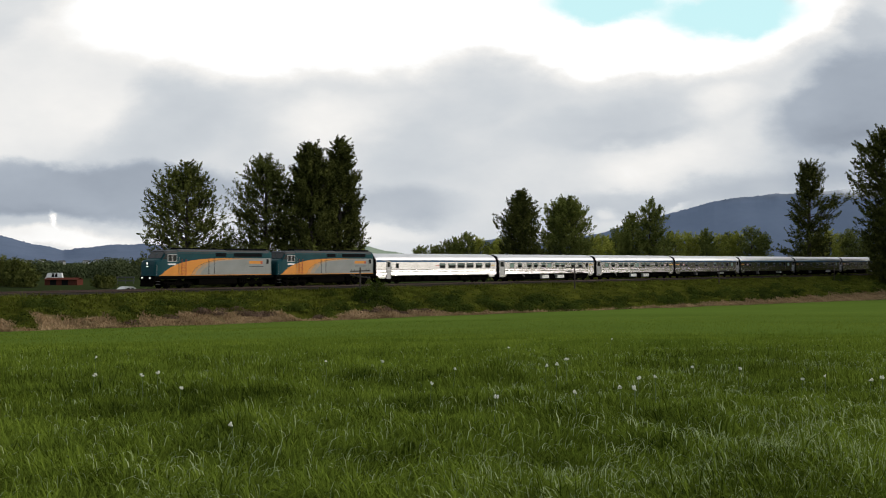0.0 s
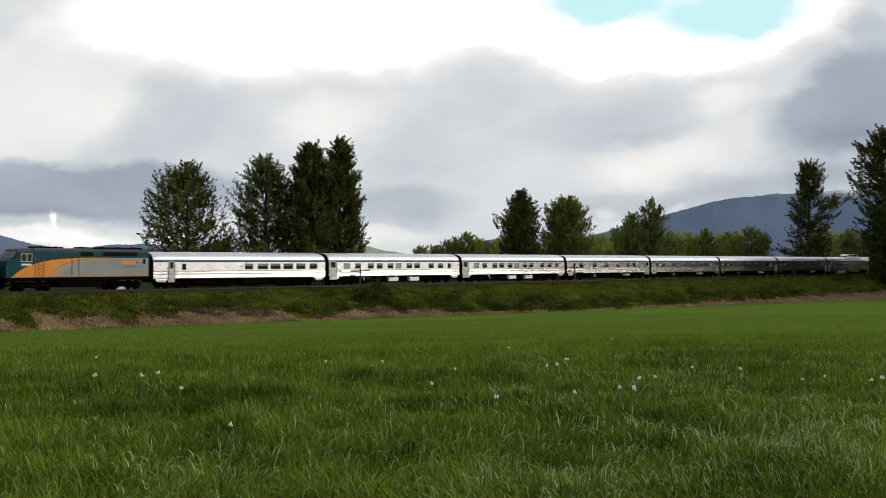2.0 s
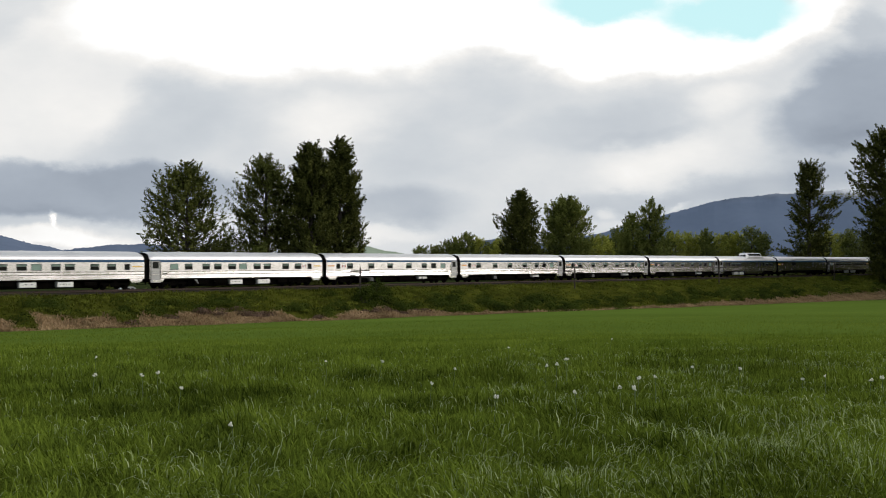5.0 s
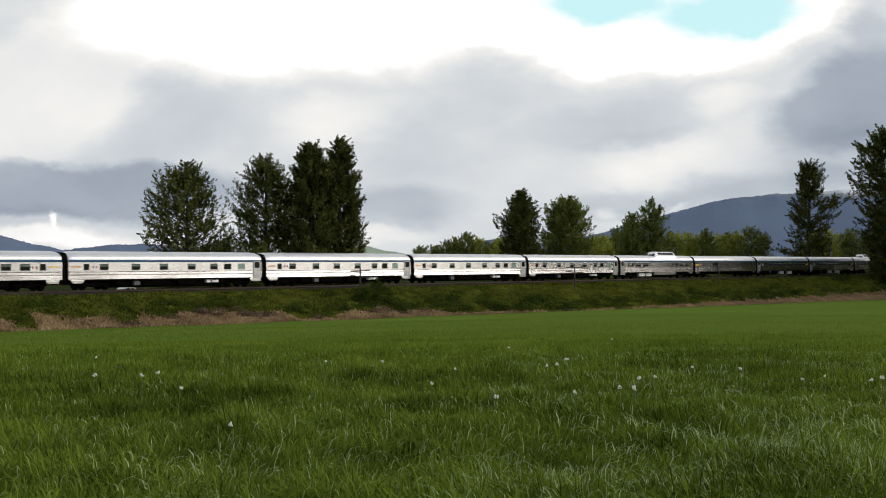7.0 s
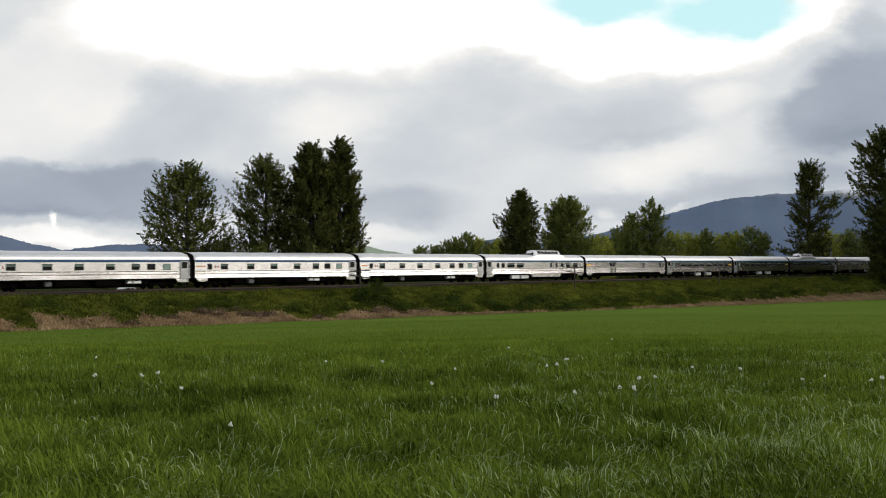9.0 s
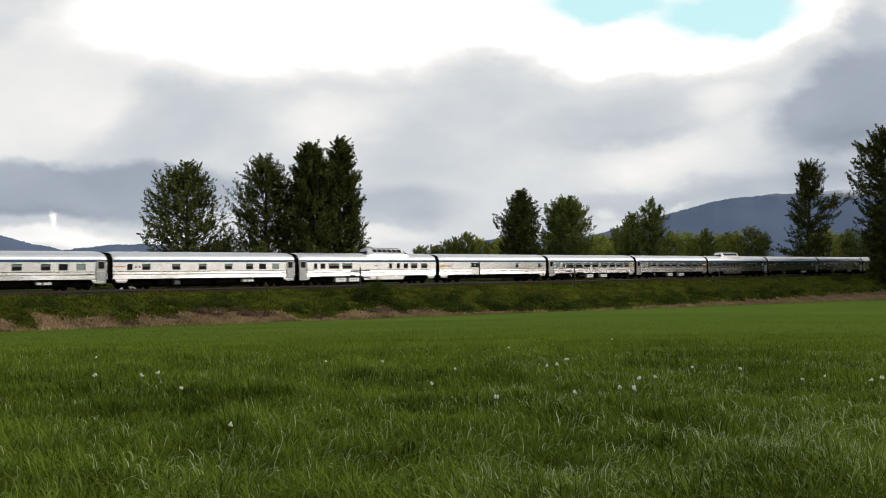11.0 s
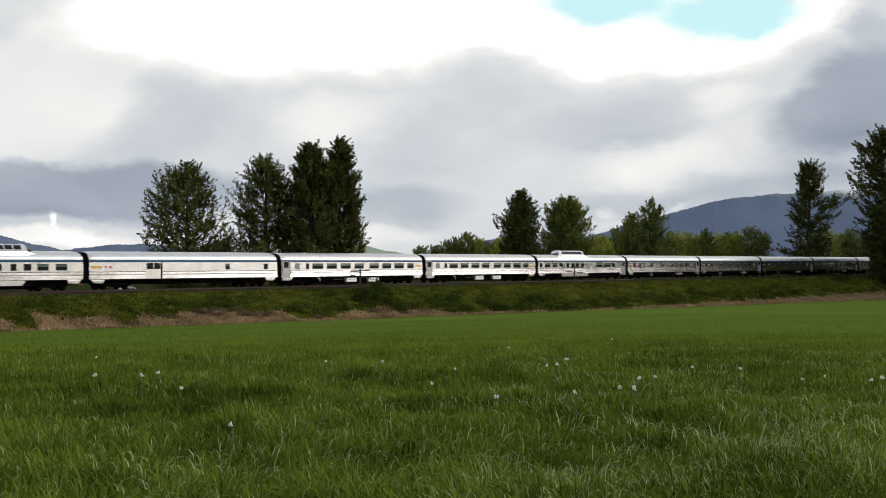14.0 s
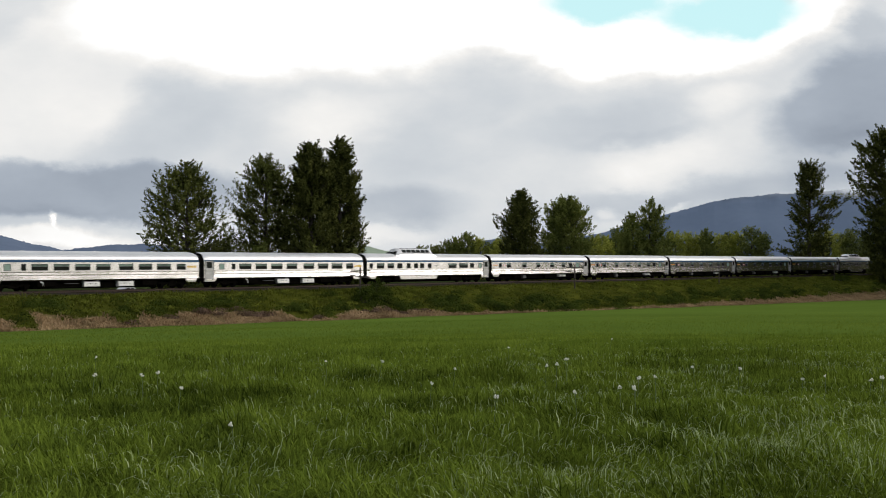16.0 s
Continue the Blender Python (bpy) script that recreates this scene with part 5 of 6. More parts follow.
tree("cottonwood_tree", 103.8, 252, 31.9, 8.8, 11, leaf="leaf_dark", low=0.02, clumps=500, leaves=54, size=0.66, puff=1.5, slim=0.50, ragged=0.5, label="very unseen tall cottonwood added beside the track to darken train reflections", group="trees beside the line",
     outline=((0, 5.0, 5.0), (7.4, 4.6, 5.0), (12, 6.0, 7.0), (20, 6.5, 8.0), (25.4, 6.8, 8.0), (28.1, 5.5, 6.0), (30.6, 3.2, 3.5), (32.0, 0.8, 0.8)))
# out of view: added so the far cars reflect dark crowns and lose light
for k, (s, u, top, half) in enumerate(((150, 40, 28, 8), (158, 34, 29, 8), (161, 47, 30, 9), (177, 57, 30, 9), (172, 36, 28, 8), (192, 42, 29, 9), (172, 20, 26, 7.5), (188, 13, 30, 8), (206, 20, 27, 8), (226, 14, 31, 9), (250, 19, 28, 9), (280, 15, 30, 10))):
    x, y = at(s, u)
    tree("cottonwood_tree", x, y, top, half, 60 + k, leaf="leaf_dark", waist=0.36, low=0.02, clumps=220, leaves=40, size=1.2, puff=1.7, label="unseen tall cottonwood added beside the track to darken train reflections", narrow=0.55, group="trees beside the line")
# three more unseen ones, added to dim the reflections of the middle cars
for k, (x, y) in enumerate(((130, 224), (141, 208), (152, 192))):
    tree("cottonwood_tree", x, y, 27, 9, 80 + k, leaf="leaf_dark", waist=0.36, low=0.02, clumps=220, leaves=40, size=1.2, puff=1.7, label="unseen tall cottonwood added beside the field to darken train reflections", narrow=0.5, group="trees beside the field")
for k, (b, v, d, half) in enumerate(((-0.207, 0.016, 156, 2.0), (-0.168, 0.014, 152, 2.4), (-0.122, 0.016, 152, 2.6), (-0.082, 0.010, 158, 2.0), (0.062, 0.013, 226, 2.6), (0.088, 0.017, 224, 2.8), (0.100, 0.013, 230, 2.4), (0.128, 0.015, 240, 2.8), (0.176, 0.017, 256, 3.0))):
    tree("shrub_tree", b * d, d, EYE + v * d, half, 95 + k, leaf="leaf_mid" if k % 2 else "leaf", clumps=60, leaves=46, low=0.02, narrow=0.2, label="low shrub under the taller trees", group="undergrowth behind the line")
# the belt of lower trees: bearing (tangent), height (tangent), distance, half width, leaf
BELT = (
        (-0.020, 0.0125, 300, 2.6, "leaf"), (-0.008, 0.013, 306, 2.4, "leaf"), (0.003, 0.018, 300, 2.8, "leaf"), (0.013, 0.021, 304, 2.6, "leaf"), (0.023, 0.0255, 300, 3.2, "leaf"), (0.034, 0.021, 306, 3.0, "leaf_light"), (0.045, 0.017, 300, 3.0, "leaf"), (0.052, 0.020, 290, 2.6, "leaf_light"),
        (0.133, 0.020, 290, 2.6, "leaf"), (0.141, 0.0235, 280, 3.0, "leaf_light"), (0.150, 0.022, 284, 2.6, "leaf_light"), (0.159, 0.030, 292, 2.4, "leaf"), (0.168, 0.026, 300, 3.2, "leaf"),
)
BELT_ON = (
        (0.204, 0.022, 288, 3.2, "leaf"), (0.214, 0.0265, 292, 3.4, "leaf_light"), (0.226, 0.0255, 296, 3.4, "leaf_light"), (0.236, 0.0235, 300, 3.0, "leaf_light"), (0.2425, 0.0285, 292, 2.2, "leaf"), (0.254, 0.024, 300, 3.2, "leaf_light"), (0.263, 0.0255, 304, 3.0, "leaf"),
        (0.272, 0.0265, 300, 3.4, "leaf_light"), (0.284, 0.031, 296, 3.8, "leaf"), (0.293, 0.026, 300, 2.8, "leaf"), (0.335, 0.016, 330, 3.4, "leaf"), (0.345, 0.024, 325, 3.8, "leaf_light"), (0.356, 0.028, 322, 3.8, "leaf_light"), (0.368, 0.024, 330, 3.0, "leaf"), (0.376, 0.029, 318, 2.6, "leaf"),
        (0.387, 0.024, 326, 3.6, "leaf"), (0.40, 0.026, 324, 3.6, "leaf"),
)
for k, (b, v, d, half, leaf) in enumerate(BELT + BELT_ON):
    tree("young_tree", b * d, d, EYE + v * d, half, 130 + k, leaf="leaf_mid" if leaf == "leaf" else leaf, clumps=110, leaves=34, size=0.55, puff=1.05, waist=0.5, low=0.02, narrow=-0.4, ragged=0.25,
         label="smaller tree in the belt behind the railway" if leaf == "leaf" else "smaller yellow-green tree in the belt behind the railway", group="trees of the belt")


# ---- bank plants ----
def blades(pos, height, width, lean, rng, bend=0.5, laid=None):
    """Bent grass blades in three lengths each."""
    n = len(pos)
    ang = rng.random(n) * 2 * np.pi if laid is None else laid + rng.normal(0, 1.3, n)
    h = height * rng.uniform(0.55, 1.25, n)
    ln = lean * rng.uniform(0.2, 1.6, n)
    d = np.stack([np.cos(ang), np.sin(ang), np.zeros(n)], 1)
    side = np.stack([-np.sin(ang + rng.normal(0, 0.5, n)), np.cos(ang), np.zeros(n)], 1) * (width * rng.uniform(0.6, 1.4, n))[:, None]
    up = np.array([0, 0, 1.0])
    rows = []
    for q, w in ((0, 0.5), (0.4, 0.5), (0.75, 0.36)):
        c = pos + up * (h * (q - bend * ln * q ** 3))[:, None] + d * (h * ln * q ** 2)[:, None]
        rows += [c - side * w, c + side * w]
    rows.append(pos + up * (h * (1 - bend * 1.3 * ln))[:, None] + d * (h * ln * 1.15)[:, None])
    return np.stack(rows, 1)


BLADE = [(0, 1, 3, 2), (2, 3, 5, 4), (4, 5, 6)]
SHORT_BLADE = [(0, 1, 3, 2), (2, 3, 4)]


def on_land(s, u):
    x, y = at(s, u)
    return np.stack([x, y, land(x, y) - 0.03], 1)


def spread(name, label, material, pos, height, width, lean, seed, category="grass", laid=None, plain=False):
    rng = np.random.default_rng(seed)
    v = blades(pos, height, width, lean, rng, 0.5, laid)
    me = cloud_mesh(name, v[:, [0, 1, 4, 5, 6]] if plain else v, SHORT_BLADE if plain else BLADE, M[material])
    tagged(new(name, me), label, category, kind="stuff")


def bank():
    rng = np.random.default_rng(77)
    n = 44000
    s = -85 + 330 * rng.random(n) ** 1.15
    ut, _ = toe(s)
    q = rng.random(n)
    pos = on_land(s, 3.1 + (ut - 0.7 * dead_width(s) - 3.3) * q ** 1.15)
    spread("bank_grass", "rank green grass and weeds on the railway bank", "tuft", pos, 0.42 + 0.2 * np.sin(s * 0.6 + q * 9) * np.sin(s * 0.23), 0.09, 0.6, 1)
    n = 9000
    s = -85 + 330 * rng.random(n) ** 1.1
    spread("shoulder_grass", "weeds creeping over the edge of the ballast", "tuft", on_land(s, 2.7 + 1.6 * rng.random(n) ** 0.8), 0.22, 0.08, 0.6, 3)
    # dark leaf colour here stands for the shadow seen beneath the cars
    n = 12000
    s = -95 + 260 * rng.random(n)
    spread("verge_grass", "tall weeds along the far side of the track, darkened as if in the train's shadow", "bramble", on_land(s, -3.3 - 5.0 * rng.random(n)), 0.6, 0.13, 0.5, 4)
    n = 70000
    s = -85 + 330 * rng.random(n) ** 1.1
    w = dead_width(s)
    keep = rng.random(n) < np.clip(w / 3.2, 0.05, 1)
    s, w = s[keep], w[keep] * (0.85 + 0.3 * np.sin(s[keep] * 1.1) * np.sin(s[keep] * 0.37))
    ut, _ = toe(s)
    pos = on_land(s, ut - w * rng.random(len(s)) ** 1.1 + 0.35)
    spread("dry_grass", "dead tan grass stalks along the foot of the bank", "deadblade", pos, 0.46 + 0.14 * np.sin(s * 1.9) * np.sin(s * 0.7), 0.06, 0.8, 2)

    def mounds(name, label, material, count, lo, hi, radius, density, seed, leaf, tall, quads, span=(-85, 215)):
        """Low mounds of leaves over the bank; density: how thickly they stand at s."""
        r2 = np.random.default_rng(seed)
        P = []
        for k in range(count):
            s = span[0] + (span[1] - span[0]) * r2.random() ** 1.15
            thick = density(s)
            if r2.random() > thick:
                continue
            ut, _ = toe(s)
            free = ut - 0.75 * float(dead_width(s))
            u = 4.2 + (free - 4.2) * r2.uniform(lo, hi)
            r = r2.uniform(0.55, 1.25) * radius
            d = r2.normal(size=(quads, 3))
            d /= np.linalg.norm(d, axis=1)[:, None]
            d *= r * r2.random(quads)[:, None] ** 0.25 * np.array([1.35, 1.0, 1.0])
            d[:, 2] = np.abs(d[:, 2]) * tall
            d[:, :2] = np.stack([d[:, 0] * DX + d[:, 1] * DY, d[:, 0] * DY - d[:, 1] * DX], 1)
            P.append(np.concatenate([on_land(np.array([s]), np.array([u]))[0] + d, d], 1))
        P = np.concatenate(P)
        tagged(new(name, cloud_mesh(name, leaf_quads(P[:, :3], leaf, r2, P[:, 3:], 0.5, 0.3), [(0, 1, 2, 3)], M[material])), label, "bushes", kind="stuff")

    hump = lambda s, c, w: math.exp(-((s - c) / w) ** 2)
    mounds("weeds", "yellow-green weeds in mounds on the bank", "weed", 760, 0.05, 1.0, 0.95, lambda s: 0.85, 31, 0.19, 0.42, 190)
    mounds("bramble_thicket", "dark green bramble thickets on the bank", "bramble", 520, 0.55, 1.0, 1.25,
           lambda s: 0.10 + 0.9 * max(hump(s, 20, 20), 0.75 * hump(s, 70, 35)), 32, 0.22, 1.0, 330)
    mounds("low_bramble", "patches of dark bramble among the weeds", "bramble", 240, 0.35, 0.95, 1.25, lambda s: 0.8 * (s < 10), 33, 0.20, 0.75, 260)
    mounds("dead_canes", "brown tangle of dead bramble canes", "deadcane", 90, 0.92, 1.12, 0.8, lambda s: max(hump(s, -32, 9), 0.8 * hump(s, -10, 7)), 34, 0.24, 0.7, 170, (-60, 10))


bank()


def bush(s, u, r, h, seed, leaf="bramble"):
    rng = np.random.default_rng(seed)
    x, y = at(s, u)
    z = float(land(x, y))
    ob = empty("bush")
    tagged(ob, "dark rounded bush at the foot of a line pole", "bush", "bushes on the bank")
    w, P = Shape(), []
    for k in range(26):
        a, q = rng.random() * 6.28, rng.random() ** 0.5
        tip = np.array([math.cos(a) * r * q * 0.85, math.sin(a) * r * q * 0.85, h * (1 - 0.55 * q * q) * rng.uniform(0.45, 1.0)])
        w.tube([(tip[0] * 0.1, tip[1] * 0.1, -0.1), tuple(tip * 0.5 + np.array([0, 0, 0.15])), tuple(tip)], [0.03, 0.02, 0.008], 4)
        d = rng.normal(size=(70, 3)) * 0.26
        P.append(tip + d)
    P = np.concatenate(P)
    P = P[P[:, 2] > 0]
    part("stems", w, M["bark"], ob)
    part("foliage", cloud_mesh("foliage", leaf_quads(P, 0.26, rng), [(0, 1, 2, 3)], M[leaf]), None, ob)
    ob.matrix_basis = pose(x, y, z)


bush(-7.6, 8.6, 2.0, 2.6, 5)
bush(-10.2, 9.0, 1.6, 2.0, 6)
bush(136, 7.5, 2.4, 1.8, 7)


# ---- the field ----
def field():
    rng = np.random.default_rng(11)

    def fan(n, r0, r1, power=1.0):
        r = r0 + (r1 - r0) * rng.random(n) ** power
        a = rng.uniform(-0.50, 0.50, n)
        x, y = np.sin(a) * r, np.cos(a) * r
        return x, y, r

    def patches(x, y):
        """Taller and shorter patches, each laid over its own way."""
        n1 = np.array([noise.noise((a * 0.55, b * 0.4, 3.0)) for a, b in zip(x.tolist(), y.tolist())])
        n2 = np.array([noise.noise((a * 1.7, b * 1.2, 8.0)) for a, b in zip(x.tolist(), y.tolist())])
        return np.clip(0.33 + 0.27 * n1 + 0.20 * n2, 0.12, 0.65), 2.0 + 5.0 * n1 + 3.0 * n2

    x, y, r = fan(120000, 4.5, 15, 1.0)
    pos = np.stack([x, y, land(x, y) - 0.02], 1)
    lush, laid = patches(x, y)
    lush = lush * np.clip(1.15 - 0.03 * r, 0.7, 1) + 0.14 * np.clip(x / 4 + 0.3, 0, 1) * np.clip((13 - r) / 6, 0, 1)
    spread("hay_grass", "long lush green hay grass in the foreground", "blade", pos, lush, 0.0085 + 0.0001 * r, 0.95, 21, laid=laid)
    x, y, r = fan(300000, 12.5, 54, 1.3)
    keep = rng.random(len(x)) < np.clip((54 - r) / 22, 0, 1)
    x, y, r = x[keep], y[keep], r[keep]
    pos = np.stack([x, y, land(x, y) - 0.02], 1)
    lush, laid = patches(x, y)
    lush = (0.6 * lush + 0.03) * np.clip((52 - r) / 26, 0.14, 1)
    width = 0.0065 + 0.00022 * r
    near = r + rng.normal(0, 3.0, len(r)) < 24
    for part_of, stuff, words, seed in ((near, "blade", "fine hay grass in the middle of the field", 24), (~near, "midblade", "fine even hay grass further out in the field", 25)):
        spread("hay_grass", words, stuff, pos[part_of], lush[part_of], width[part_of], 0.85, seed, laid=laid[part_of], plain=True)
    x, y, r = fan(60000, 4.5, 34, 1.1)
    keep = rng.random(len(x)) < (0.14 + 0.8 * np.clip(x / r + 0.08, 0, 1)) * np.clip((30 - r) / 14, 0.25, 1) * np.clip(0.55 + 0.7 * np.sin(x * 1.9 + 1.2 * np.sin(y * 1.3)) * np.sin(y * 1.1 + x * 0.7), 0.15, 1.0)
    x, y, r = x[keep], y[keep], r[keep]
    lush, laid = patches(x, y)
    pos = np.stack([x, y, land(x, y) + np.clip(0.5 - 0.012 * (r - 10), 0.2, 0.5) * lush + 0.11 * np.clip(x / 4 + 0.3, 0, 1) * np.clip((13 - r) / 6, 0, 1)], 1)
    spread("arching_blades", "arching grass blades above the hay, paled to stand for glints", "bright", pos, 0.15 - 0.003 * r, 0.0042 + 0.00008 * r, 1.2, 23, laid=laid)
    x, y, r = fan(7000, 4.5, 11.5, 0.8)
    keep = rng.random(len(x)) < (0.18 + 1.2 * np.clip(x / r + 0.05, 0, 1)) * np.clip((11.5 - r) / 3.5, 0, 1)
    x, y, r = x[keep], y[keep], r[keep]
    lush, laid = patches(x, y)
    pos = np.stack([x, y, land(x, y) + 0.35 * lush + 0.10 * np.clip(x / 4 + 0.3, 0, 1)], 1)
    spread("tall_blades", "long grass blades bending over the hay, paled to stand for glints", "bright", pos, 0.17, 0.0055, 1.1, 26, laid=laid)
    x, y, r = fan(70000, 22, 110, 1.0)
    s, u = su(x, y)
    keep = u > toe(s)[0] + 0.5
    x, y, r = x[keep], y[keep], r[keep]
    pos = np.stack([x, y, land(x, y)], 1)
    spread("far_field_grass", "short even green grass further out in the field", "farblade", pos, 0.13 * (1 - (r - 20) / 115), 0.010 + 0.00036 * r, 0.7, 22, plain=True)


field()


def flowers():
    rng = np.random.default_rng(5)
    heads = []
    for v in range(3):
        ball = Shape()
        for k in range(9 + 3 * v):
            c = Vector(rng.normal(size=3)).normalized() * 0.020
            c.z = 0.014 + 0.8 * c.z
            s = rng.uniform(0.009, 0.013)
            a, b = Vector((s, 0, rng.normal() * 0.002)), Vector((0, s, rng.normal() * 0.002))
            ball.add([tuple(c + a), tuple(c + b), tuple(c - a), tuple(c - b), tuple(c + Vector((0, 0, s))), tuple(c - Vector((0, 0, s * 0.6)))],
                     [(0, 1, 4), (1, 2, 4), (2, 3, 4), (3, 0, 4), (1, 0, 5), (2, 1, 5), (3, 2, 5), (0, 3, 5)])
        heads.append(mesh("head", ball, M["flower"]))
    stem = mesh("stem", Shape().tube([(0, 0, -0.42), (0.012, 0, -0.2), (0, 0, 0)], [0.004, 0.0035, 0.003], 5), M["stem"])
    spots = [(-4.86, 15.21), (-4.03, 12.57), (-2.78, 11.54), (-1.75, 9.0), (-1.62, 15.03), (-0.84, 15.03), (-0.13, 12.33), (0.15, 13.8), (0.52, 10.62), (1.38, 14.52), (1.69, 15.03), (1.7, 14.86), (1.32, 10.85), (1.82, 11.18), (1.98, 11.28), (1.97, 11.14), (2.41, 12.33), (3.24, 14.11), (4.38, 12.45), (4.95, 12.57), (5.13, 12.7), (-3.47, 13.23), (-3.43, 12.39), (3.75, 13.73), (2.32, 12.89), (1.5, 14.35), (4.02, 12.15), (1.09, 18.03), (3.59, 23.12)]
    for k, (x, y) in enumerate(spots):
        ob = empty("field_flower")
        tagged(ob, "small white flower head on a thin stem in the grass", "flower", "white flowers in the field")
        for nm, me in (("head", heads[k % 3]), ("stem", stem)):
            part(nm, me, None, ob)
        z = float(land(x, y)) + rng.uniform(0.34, 0.42)
        ob.matrix_basis = pose(x, y, z, rng.uniform(-8, 8), rng.uniform(-8, 8), rng.uniform(0, 360)) @ Matrix.Scale(rng.uniform(0.75, 1.1), 4)


flowers()


# ---- the distance ----
def ridge(name, label, material, line, dist, seed, foot=-8.0, depth=500.0):
    """A range of hills: its crest by bearing (tangent) and height (tangent), at a distance."""
    rng = np.random.default_rng(seed)
    us = np.linspace(line[0][0], line[-1][0], 520)
    vs = np.interp(us, [p[0] for p in line], [p[1] for p in line])
    bump = sum(rng.normal() * 0.0006 / (k + 1) * np.sin(us * 26 * (k + 1) * 1.7 + rng.random() * 6) for k in range(7))
    tops = np.abs(rng.normal(0, 0.0004, len(us)))       # treetops along the crest
    sh = Shape()
    rings = []
    for q in np.linspace(0, 1, 9):
        d = dist - depth * (1 - q)
        wob = 0.10 * np.sin(us * 55 + q * 5 + seed) * q * (1 - q)
        zz = foot + (dist * (vs + bump + (tops if q == 1 else 0)) + EYE - foot) * np.clip(q ** 0.8 + wob, 0, 1)
        rings.append([(u * d, d, z) for u, z in zip(us, zz)])
    rings.append([(u * (dist + 200), dist + 200, foot) for u in us])
    sh.loft(rings, caps=False, closed=False)
    ob = part(name, sh, material, None, "", True)
    tagged(ob, label, "hills", kind="structure")


def cloud_capped(m, low, high):
    """The hill's top dissolves into the cloud that lies on it."""
    t = m.node_tree
    co, sep = nd(t, "ShaderNodeTexCoord"), nd(t, "ShaderNodeSeparateXYZ")
    t.links.new(co.outputs["Object"], sep.inputs[0])
    n = nd(t, "ShaderNodeTexNoise", Scale=0.004, Detail=4.0)
    t.links.new(co.outputs["Object"], n.inputs["Vector"])
    z = mth(t, "MULTIPLY_ADD", n.outputs[0], 90.0, sep.outputs[2])
    r = nd(t, "ShaderNodeMapRange")
    r.interpolation_type = "SMOOTHSTEP"
    r.inputs["From Min"].default_value, r.inputs["From Max"].default_value = low, high
    t.links.new(z, r.inputs["Value"])
    clear, mix = nd(t, "ShaderNodeBsdfTransparent"), nd(t, "ShaderNodeMixShader")
    t.links.new(r.outputs[0], mix.inputs[0])
    t.links.new(t.nodes["Principled BSDF"].outputs[0], mix.inputs[1]), t.links.new(clear.outputs[0], mix.inputs[2])
    t.links.new(mix.outputs[0], t.nodes["Material Output"].inputs[0])
    return m


# the mountain's blue is distance haze put into its base colour
M["capped"] = cloud_capped(mat("hazed_forest_mountain", (0.166, 0.210, 0.292), 1.0, second=(0.136, 0.176, 0.250), scale=0.004, grain=0.03, amount=0.6, spec=0.0), 280.0, 345.0)
ridge("backdrop_mountain", "forested mountain coloured blue-grey by haze, with its top in cloud", M["capped"],
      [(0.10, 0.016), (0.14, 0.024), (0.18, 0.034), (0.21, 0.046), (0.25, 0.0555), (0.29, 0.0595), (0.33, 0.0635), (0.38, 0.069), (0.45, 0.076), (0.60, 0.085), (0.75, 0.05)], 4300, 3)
ridge("backdrop_hills", "low wooded hills on the horizon, coloured blue by haze", M["hill"],
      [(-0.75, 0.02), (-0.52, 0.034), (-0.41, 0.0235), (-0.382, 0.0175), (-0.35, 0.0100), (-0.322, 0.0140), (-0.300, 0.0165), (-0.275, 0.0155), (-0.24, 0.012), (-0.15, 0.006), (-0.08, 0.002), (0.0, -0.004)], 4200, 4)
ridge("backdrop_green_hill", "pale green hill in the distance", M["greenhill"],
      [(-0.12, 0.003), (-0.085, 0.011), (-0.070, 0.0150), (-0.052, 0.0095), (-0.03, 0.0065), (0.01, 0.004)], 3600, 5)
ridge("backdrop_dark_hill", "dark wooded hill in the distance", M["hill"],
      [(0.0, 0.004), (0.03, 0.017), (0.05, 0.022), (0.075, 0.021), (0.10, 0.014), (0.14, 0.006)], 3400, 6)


def far_woods():
    rng = np.random.default_rng(9)
    P = []
    for k in range(150):
        a = rng.uniform(-0.52, -0.24)
        d = rng.uniform(330, 420)
        h = rng.uniform(4.6, 7.0) * (0.85 + 0.15 * math.sin(a * 60))
        n = 260
        e = rng.normal(size=(n, 3))
        e /= np.linalg.norm(e, axis=1)[:, None]
        P.append(np.array([a * d, d, -3.4 + h * 0.5]) + e * np.array([3.2, 3.2, h * 0.55]) * rng.random(n)[:, None] ** 0.3)
    P = np.concatenate(P)
    P = P[P[:, 2] > -3.4]
    tagged(new("far_woods", cloud_mesh("far_woods", leaf_quads(P, 0.9, rng), [(0, 1, 2, 3)], M["farwood"])), "dark belt of woodland beyond the railway", "woods", kind="stuff")


far_woods()


def low_shed(x, y, yaw):
    ob = empty("low_shed")
    tagged(ob, "long low red-brown shed on the plain", "shed", "")
    part("wall", Shape().box(-3.6, 3.6, -1.6, 1.6, 0, 1.25), M["shed"], ob)
    r = Shape().loft([[(x0, -1.9, 1.25), (x0, 0, 1.65), (x0, 1.9, 1.25), (x0, 1.9, 1.17), (x0, 0, 1.57), (x0, -1.9, 1.17)] for x0 in (-3.6, 3.6)])
    part("roof", r, M["shed"], ob, "rusty sheet roof")
    for a in (-2.4, 0.2):
        part("door", Shape().box(a, a + 1.4, -1.63, -1.6, 0.05, 1.1), M["hood"], ob)
    ob.matrix_basis = pose(x, y, float(land(x, y)), 0, 0, yaw)


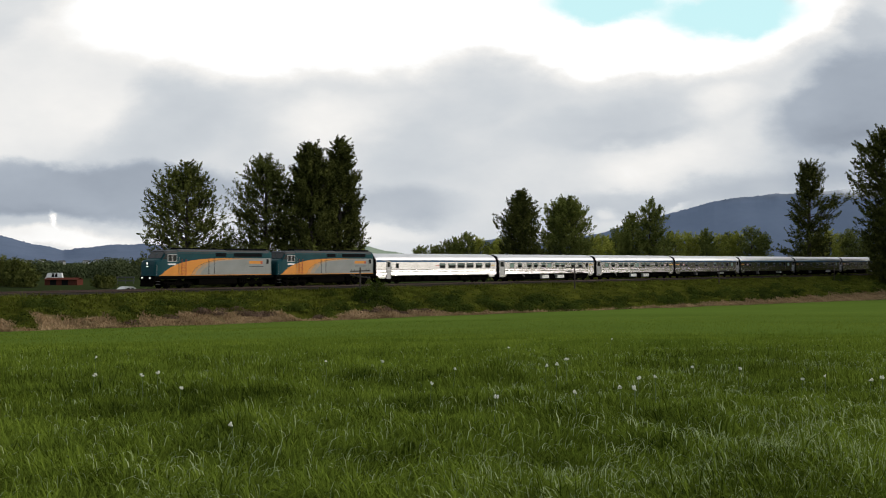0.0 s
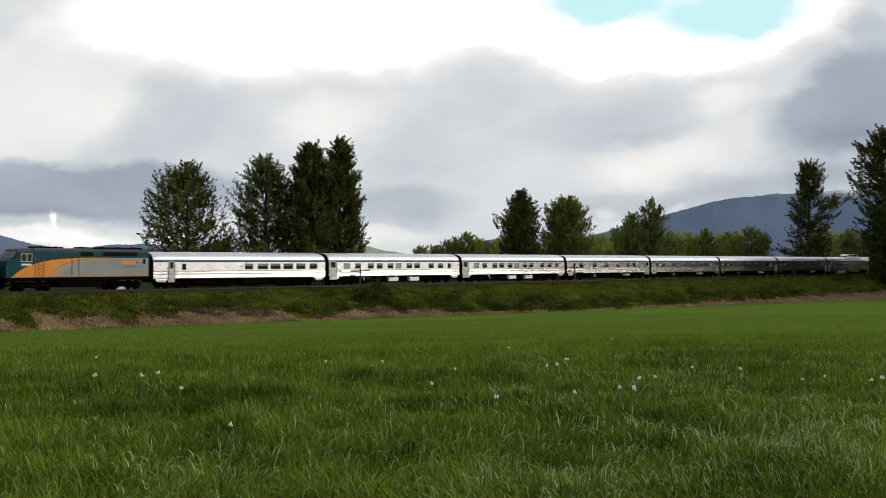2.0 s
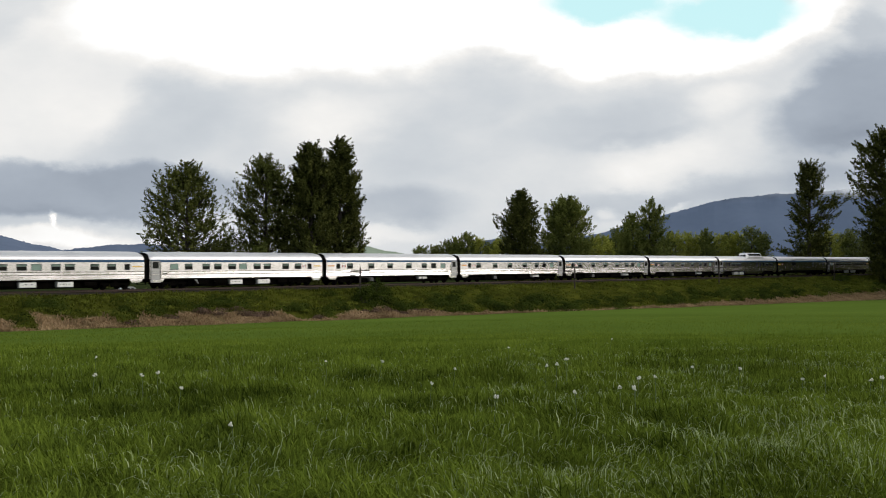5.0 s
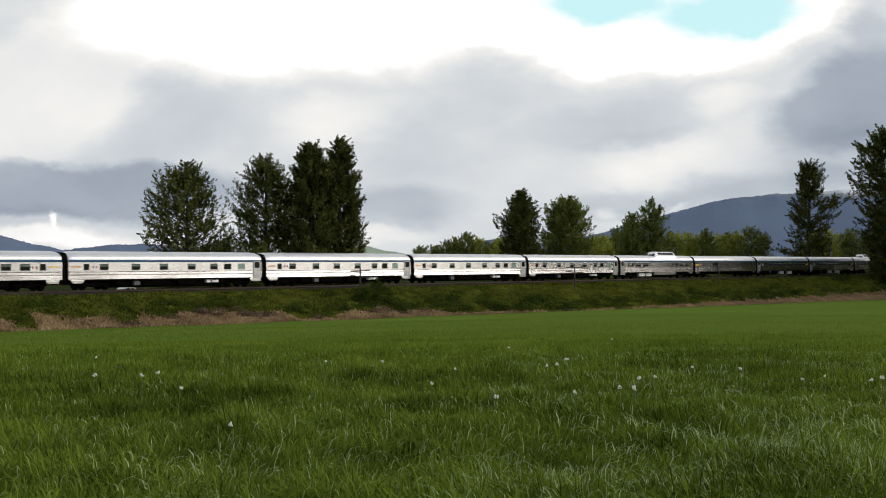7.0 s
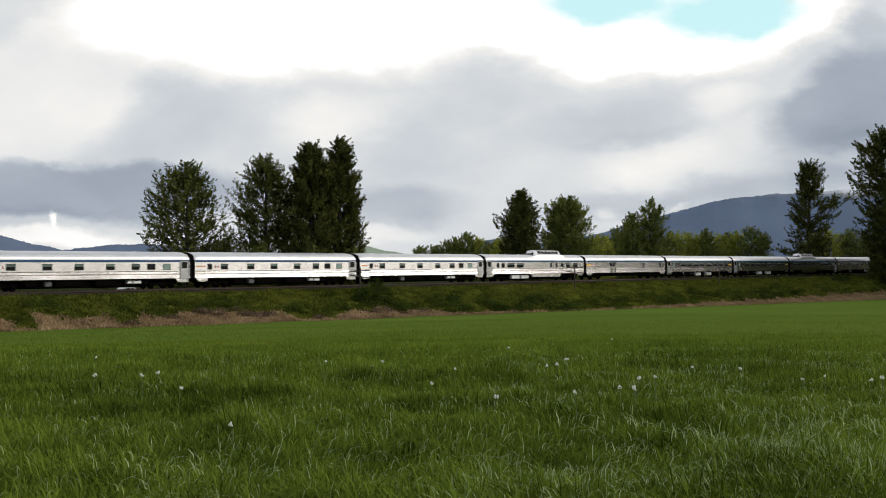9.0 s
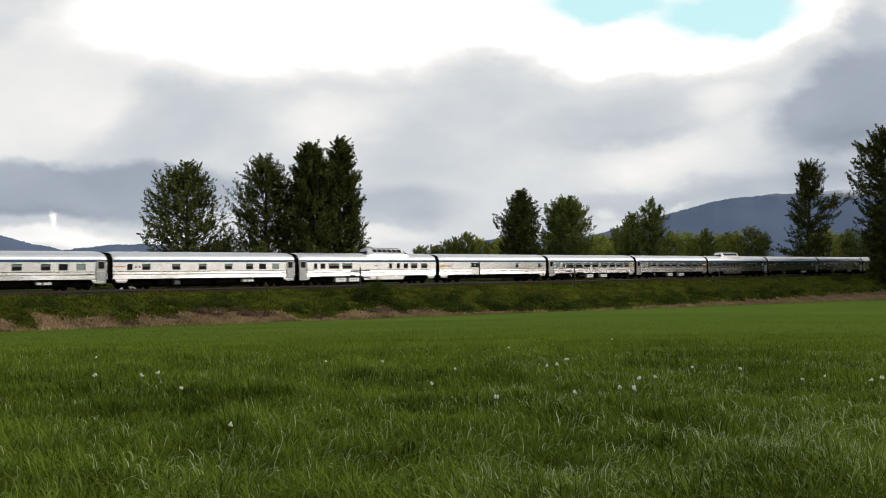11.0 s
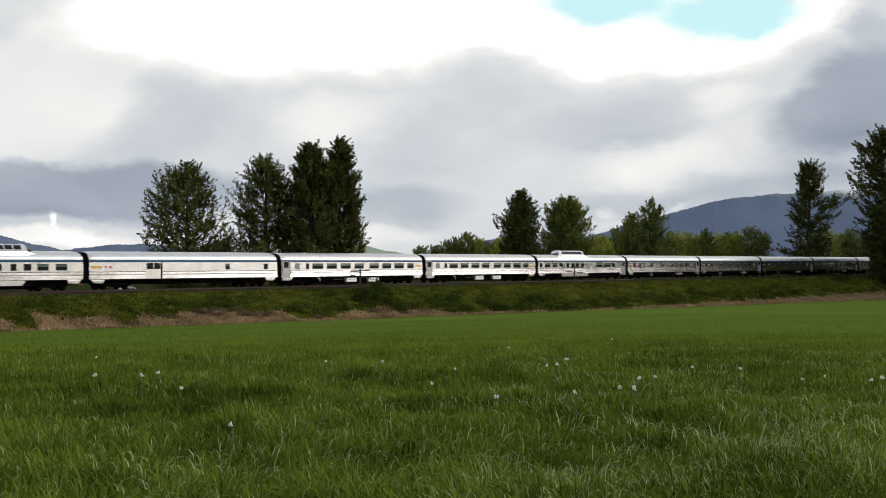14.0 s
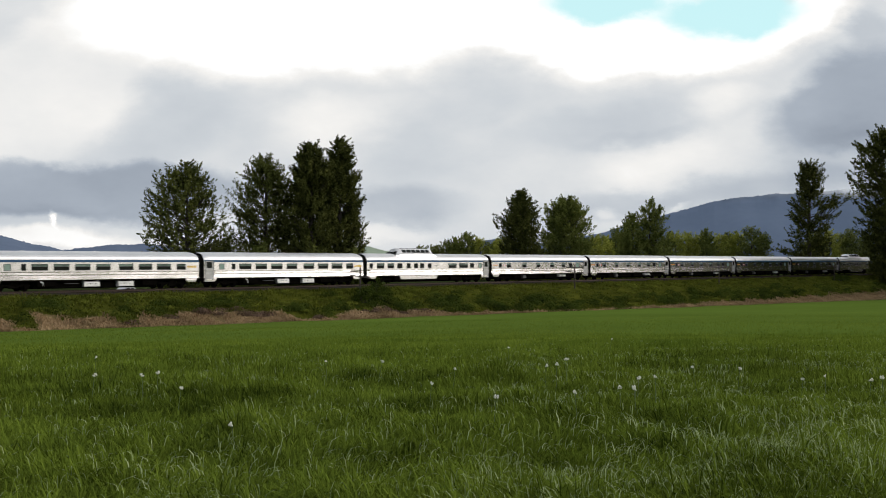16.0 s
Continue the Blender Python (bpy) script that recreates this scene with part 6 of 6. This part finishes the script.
def parked_car(x, y, yaw, paint, label, van=False):
    ob = empty("parked_van" if van else "parked_car")
    tagged(ob, label, "van" if van else "car", "parked vehicles")
    top = 2.1 if van else 1.45
    low = [(-2.25, 0.30), (-2.32, 0.55), (-2.2, 0.80), (-1.2, 0.92), (2.1, 0.95), (2.28, 0.75), (2.28, 0.30)]
    b = Shape().loft([[(a, w, c - d) for a, c in low] for w, d in ((-0.88, 0.06), (-0.84, 0.0), (0.84, 0.0), (0.88, 0.06))])
    part("body", b, M[paint], ob)
    cab = [(-2.0 if van else -1.25, 0.90), (-1.6 if van else -0.45, top - 0.04), (0.1, top), (2.0 if van else 0.9, top - 0.02), (2.2 if van else 1.75, 0.93)]
    part("cabin", Shape().loft([[(a, w * (1 - 0.14 * (c > 1)), c) for a, c in cab] for w in (-0.80, 0.80)]), M[paint], ob)
    for w in (-1, 1):
        for a0, a1 in ((-0.62, 0.18), (0.26, 1.0)):
            g = Shape().loft([[(a, w * (0.80 - 0.03 + 0.02 - 0.11 * (z > 1.2)), z) for a, z in ((a0, 0.98), (a1, 0.98), (a1 - 0.05, top - 0.12), (a0 + 0.22, top - 0.12))], [(a, w * (0.80 + 0.01 - 0.11 * (z > 1.2)), z) for a, z in ((a0, 0.98), (a1, 0.98), (a1 - 0.05, top - 0.12), (a0 + 0.22, top - 0.12))]])
            part("side_window", g, M["glass"], ob)
        for a in (-1.45, 1.4):
            part("wheel", Shape().disc((a, w * 0.78, 0.32), 0.32, (0, 1, 0), 0.2, 14), M["endblack"], ob)
    ob.matrix_basis = pose(x, y, float(land(x, y)), 0, 0, yaw)


def guard_rail(x, y, yaw):
    ob = empty("guard_rail")
    tagged(ob, "grey steel guard rail along a road on the plain", "guard rail", "")
    for z in (0.55, 1.35):
        part("beam", Shape().box(-5, 5, -0.05, 0.05, z, z + 0.28, 0.03), M["boxgrey"], ob)
    for k in range(6):
        part("post", Shape().box(-4.8 + k * 1.9, -4.65 + k * 1.9, -0.1, 0.0, 0, 1.6), M["boxgrey"], ob)
    ob.matrix_basis = pose(x, y, float(land(x, y)), 0, 0, yaw)


low_shed(-82.4, 236, -4)
parked_car(-104.5, 292, 5, "white", "white van parked beyond a low shed", True)
guard_rail(-76.5, 252, -4)
parked_car(-46.8, 160, 62, "white", "white car parked beside the line")
for k, (x, y, h, w) in enumerate(((-85.5, 218, 5.0, 3.4), (-90.5, 222, 5.6, 3.4), (-81.6, 213, 3.0, 2.2), (-95, 232, 4.6, 3.4), (-64, 205, 1.8, 2.0))):
    tree("shrub_tree", x, y, h - 3.4, w, 210 + k, leaf="leaf", clumps=90, leaves=50, size=0.42, puff=0.9, low=0.02, narrow=-0.3, ragged=0.3, label="dull green rounded shrub on the plain beyond the track", group="shrubs on the plain")


def scrub():
    rng = np.random.default_rng(19)
    n = 16000
    s, u = -190 + 160 * rng.random(n), -6 - 60 * rng.random(n) ** 1.3
    spread("scrub_grass", "tall rough grass and scrub on the plain beyond the track", "tuft", on_land(s, u), 0.8 + 0.5 * np.sin(s * 0.5) * np.sin(u * 0.4), 0.16, 0.6, 8)


scrub()


def houses():
    rng = np.random.default_rng(14)
    for k in range(9):
        d = rng.uniform(1500, 1900)
        b = -0.40 + 0.017 * k + rng.uniform(-0.004, 0.004)
        ob = empty("house")
        tagged(ob, "small pale house far off among trees", "house", "far houses")
        w, h = rng.uniform(3, 5), rng.uniform(3, 5)
        part("wall", Shape().box(-w, w, -4, 4, 0, h), M["white" if k % 3 else "grey"], ob)
        part("roof", Shape().loft([[(x0, -4.6, h), (x0, 0, h + 2.4), (x0, 4.6, h)] for x0 in (-w - 0.5, w + 0.5)]), M["boxgrey"], ob)
        for a in (-0.5, 0.3):
            part("window", Shape().box(a * w, a * w + 1.3, -4.05, -4.0, h * 0.4, h * 0.75), M["glass"], ob)
        ob.matrix_basis = pose(b * d, d, float(land(b * d, d)) + 1.5 * (k % 3), 0, 0, rng.uniform(-25, 25))


houses()

motions()
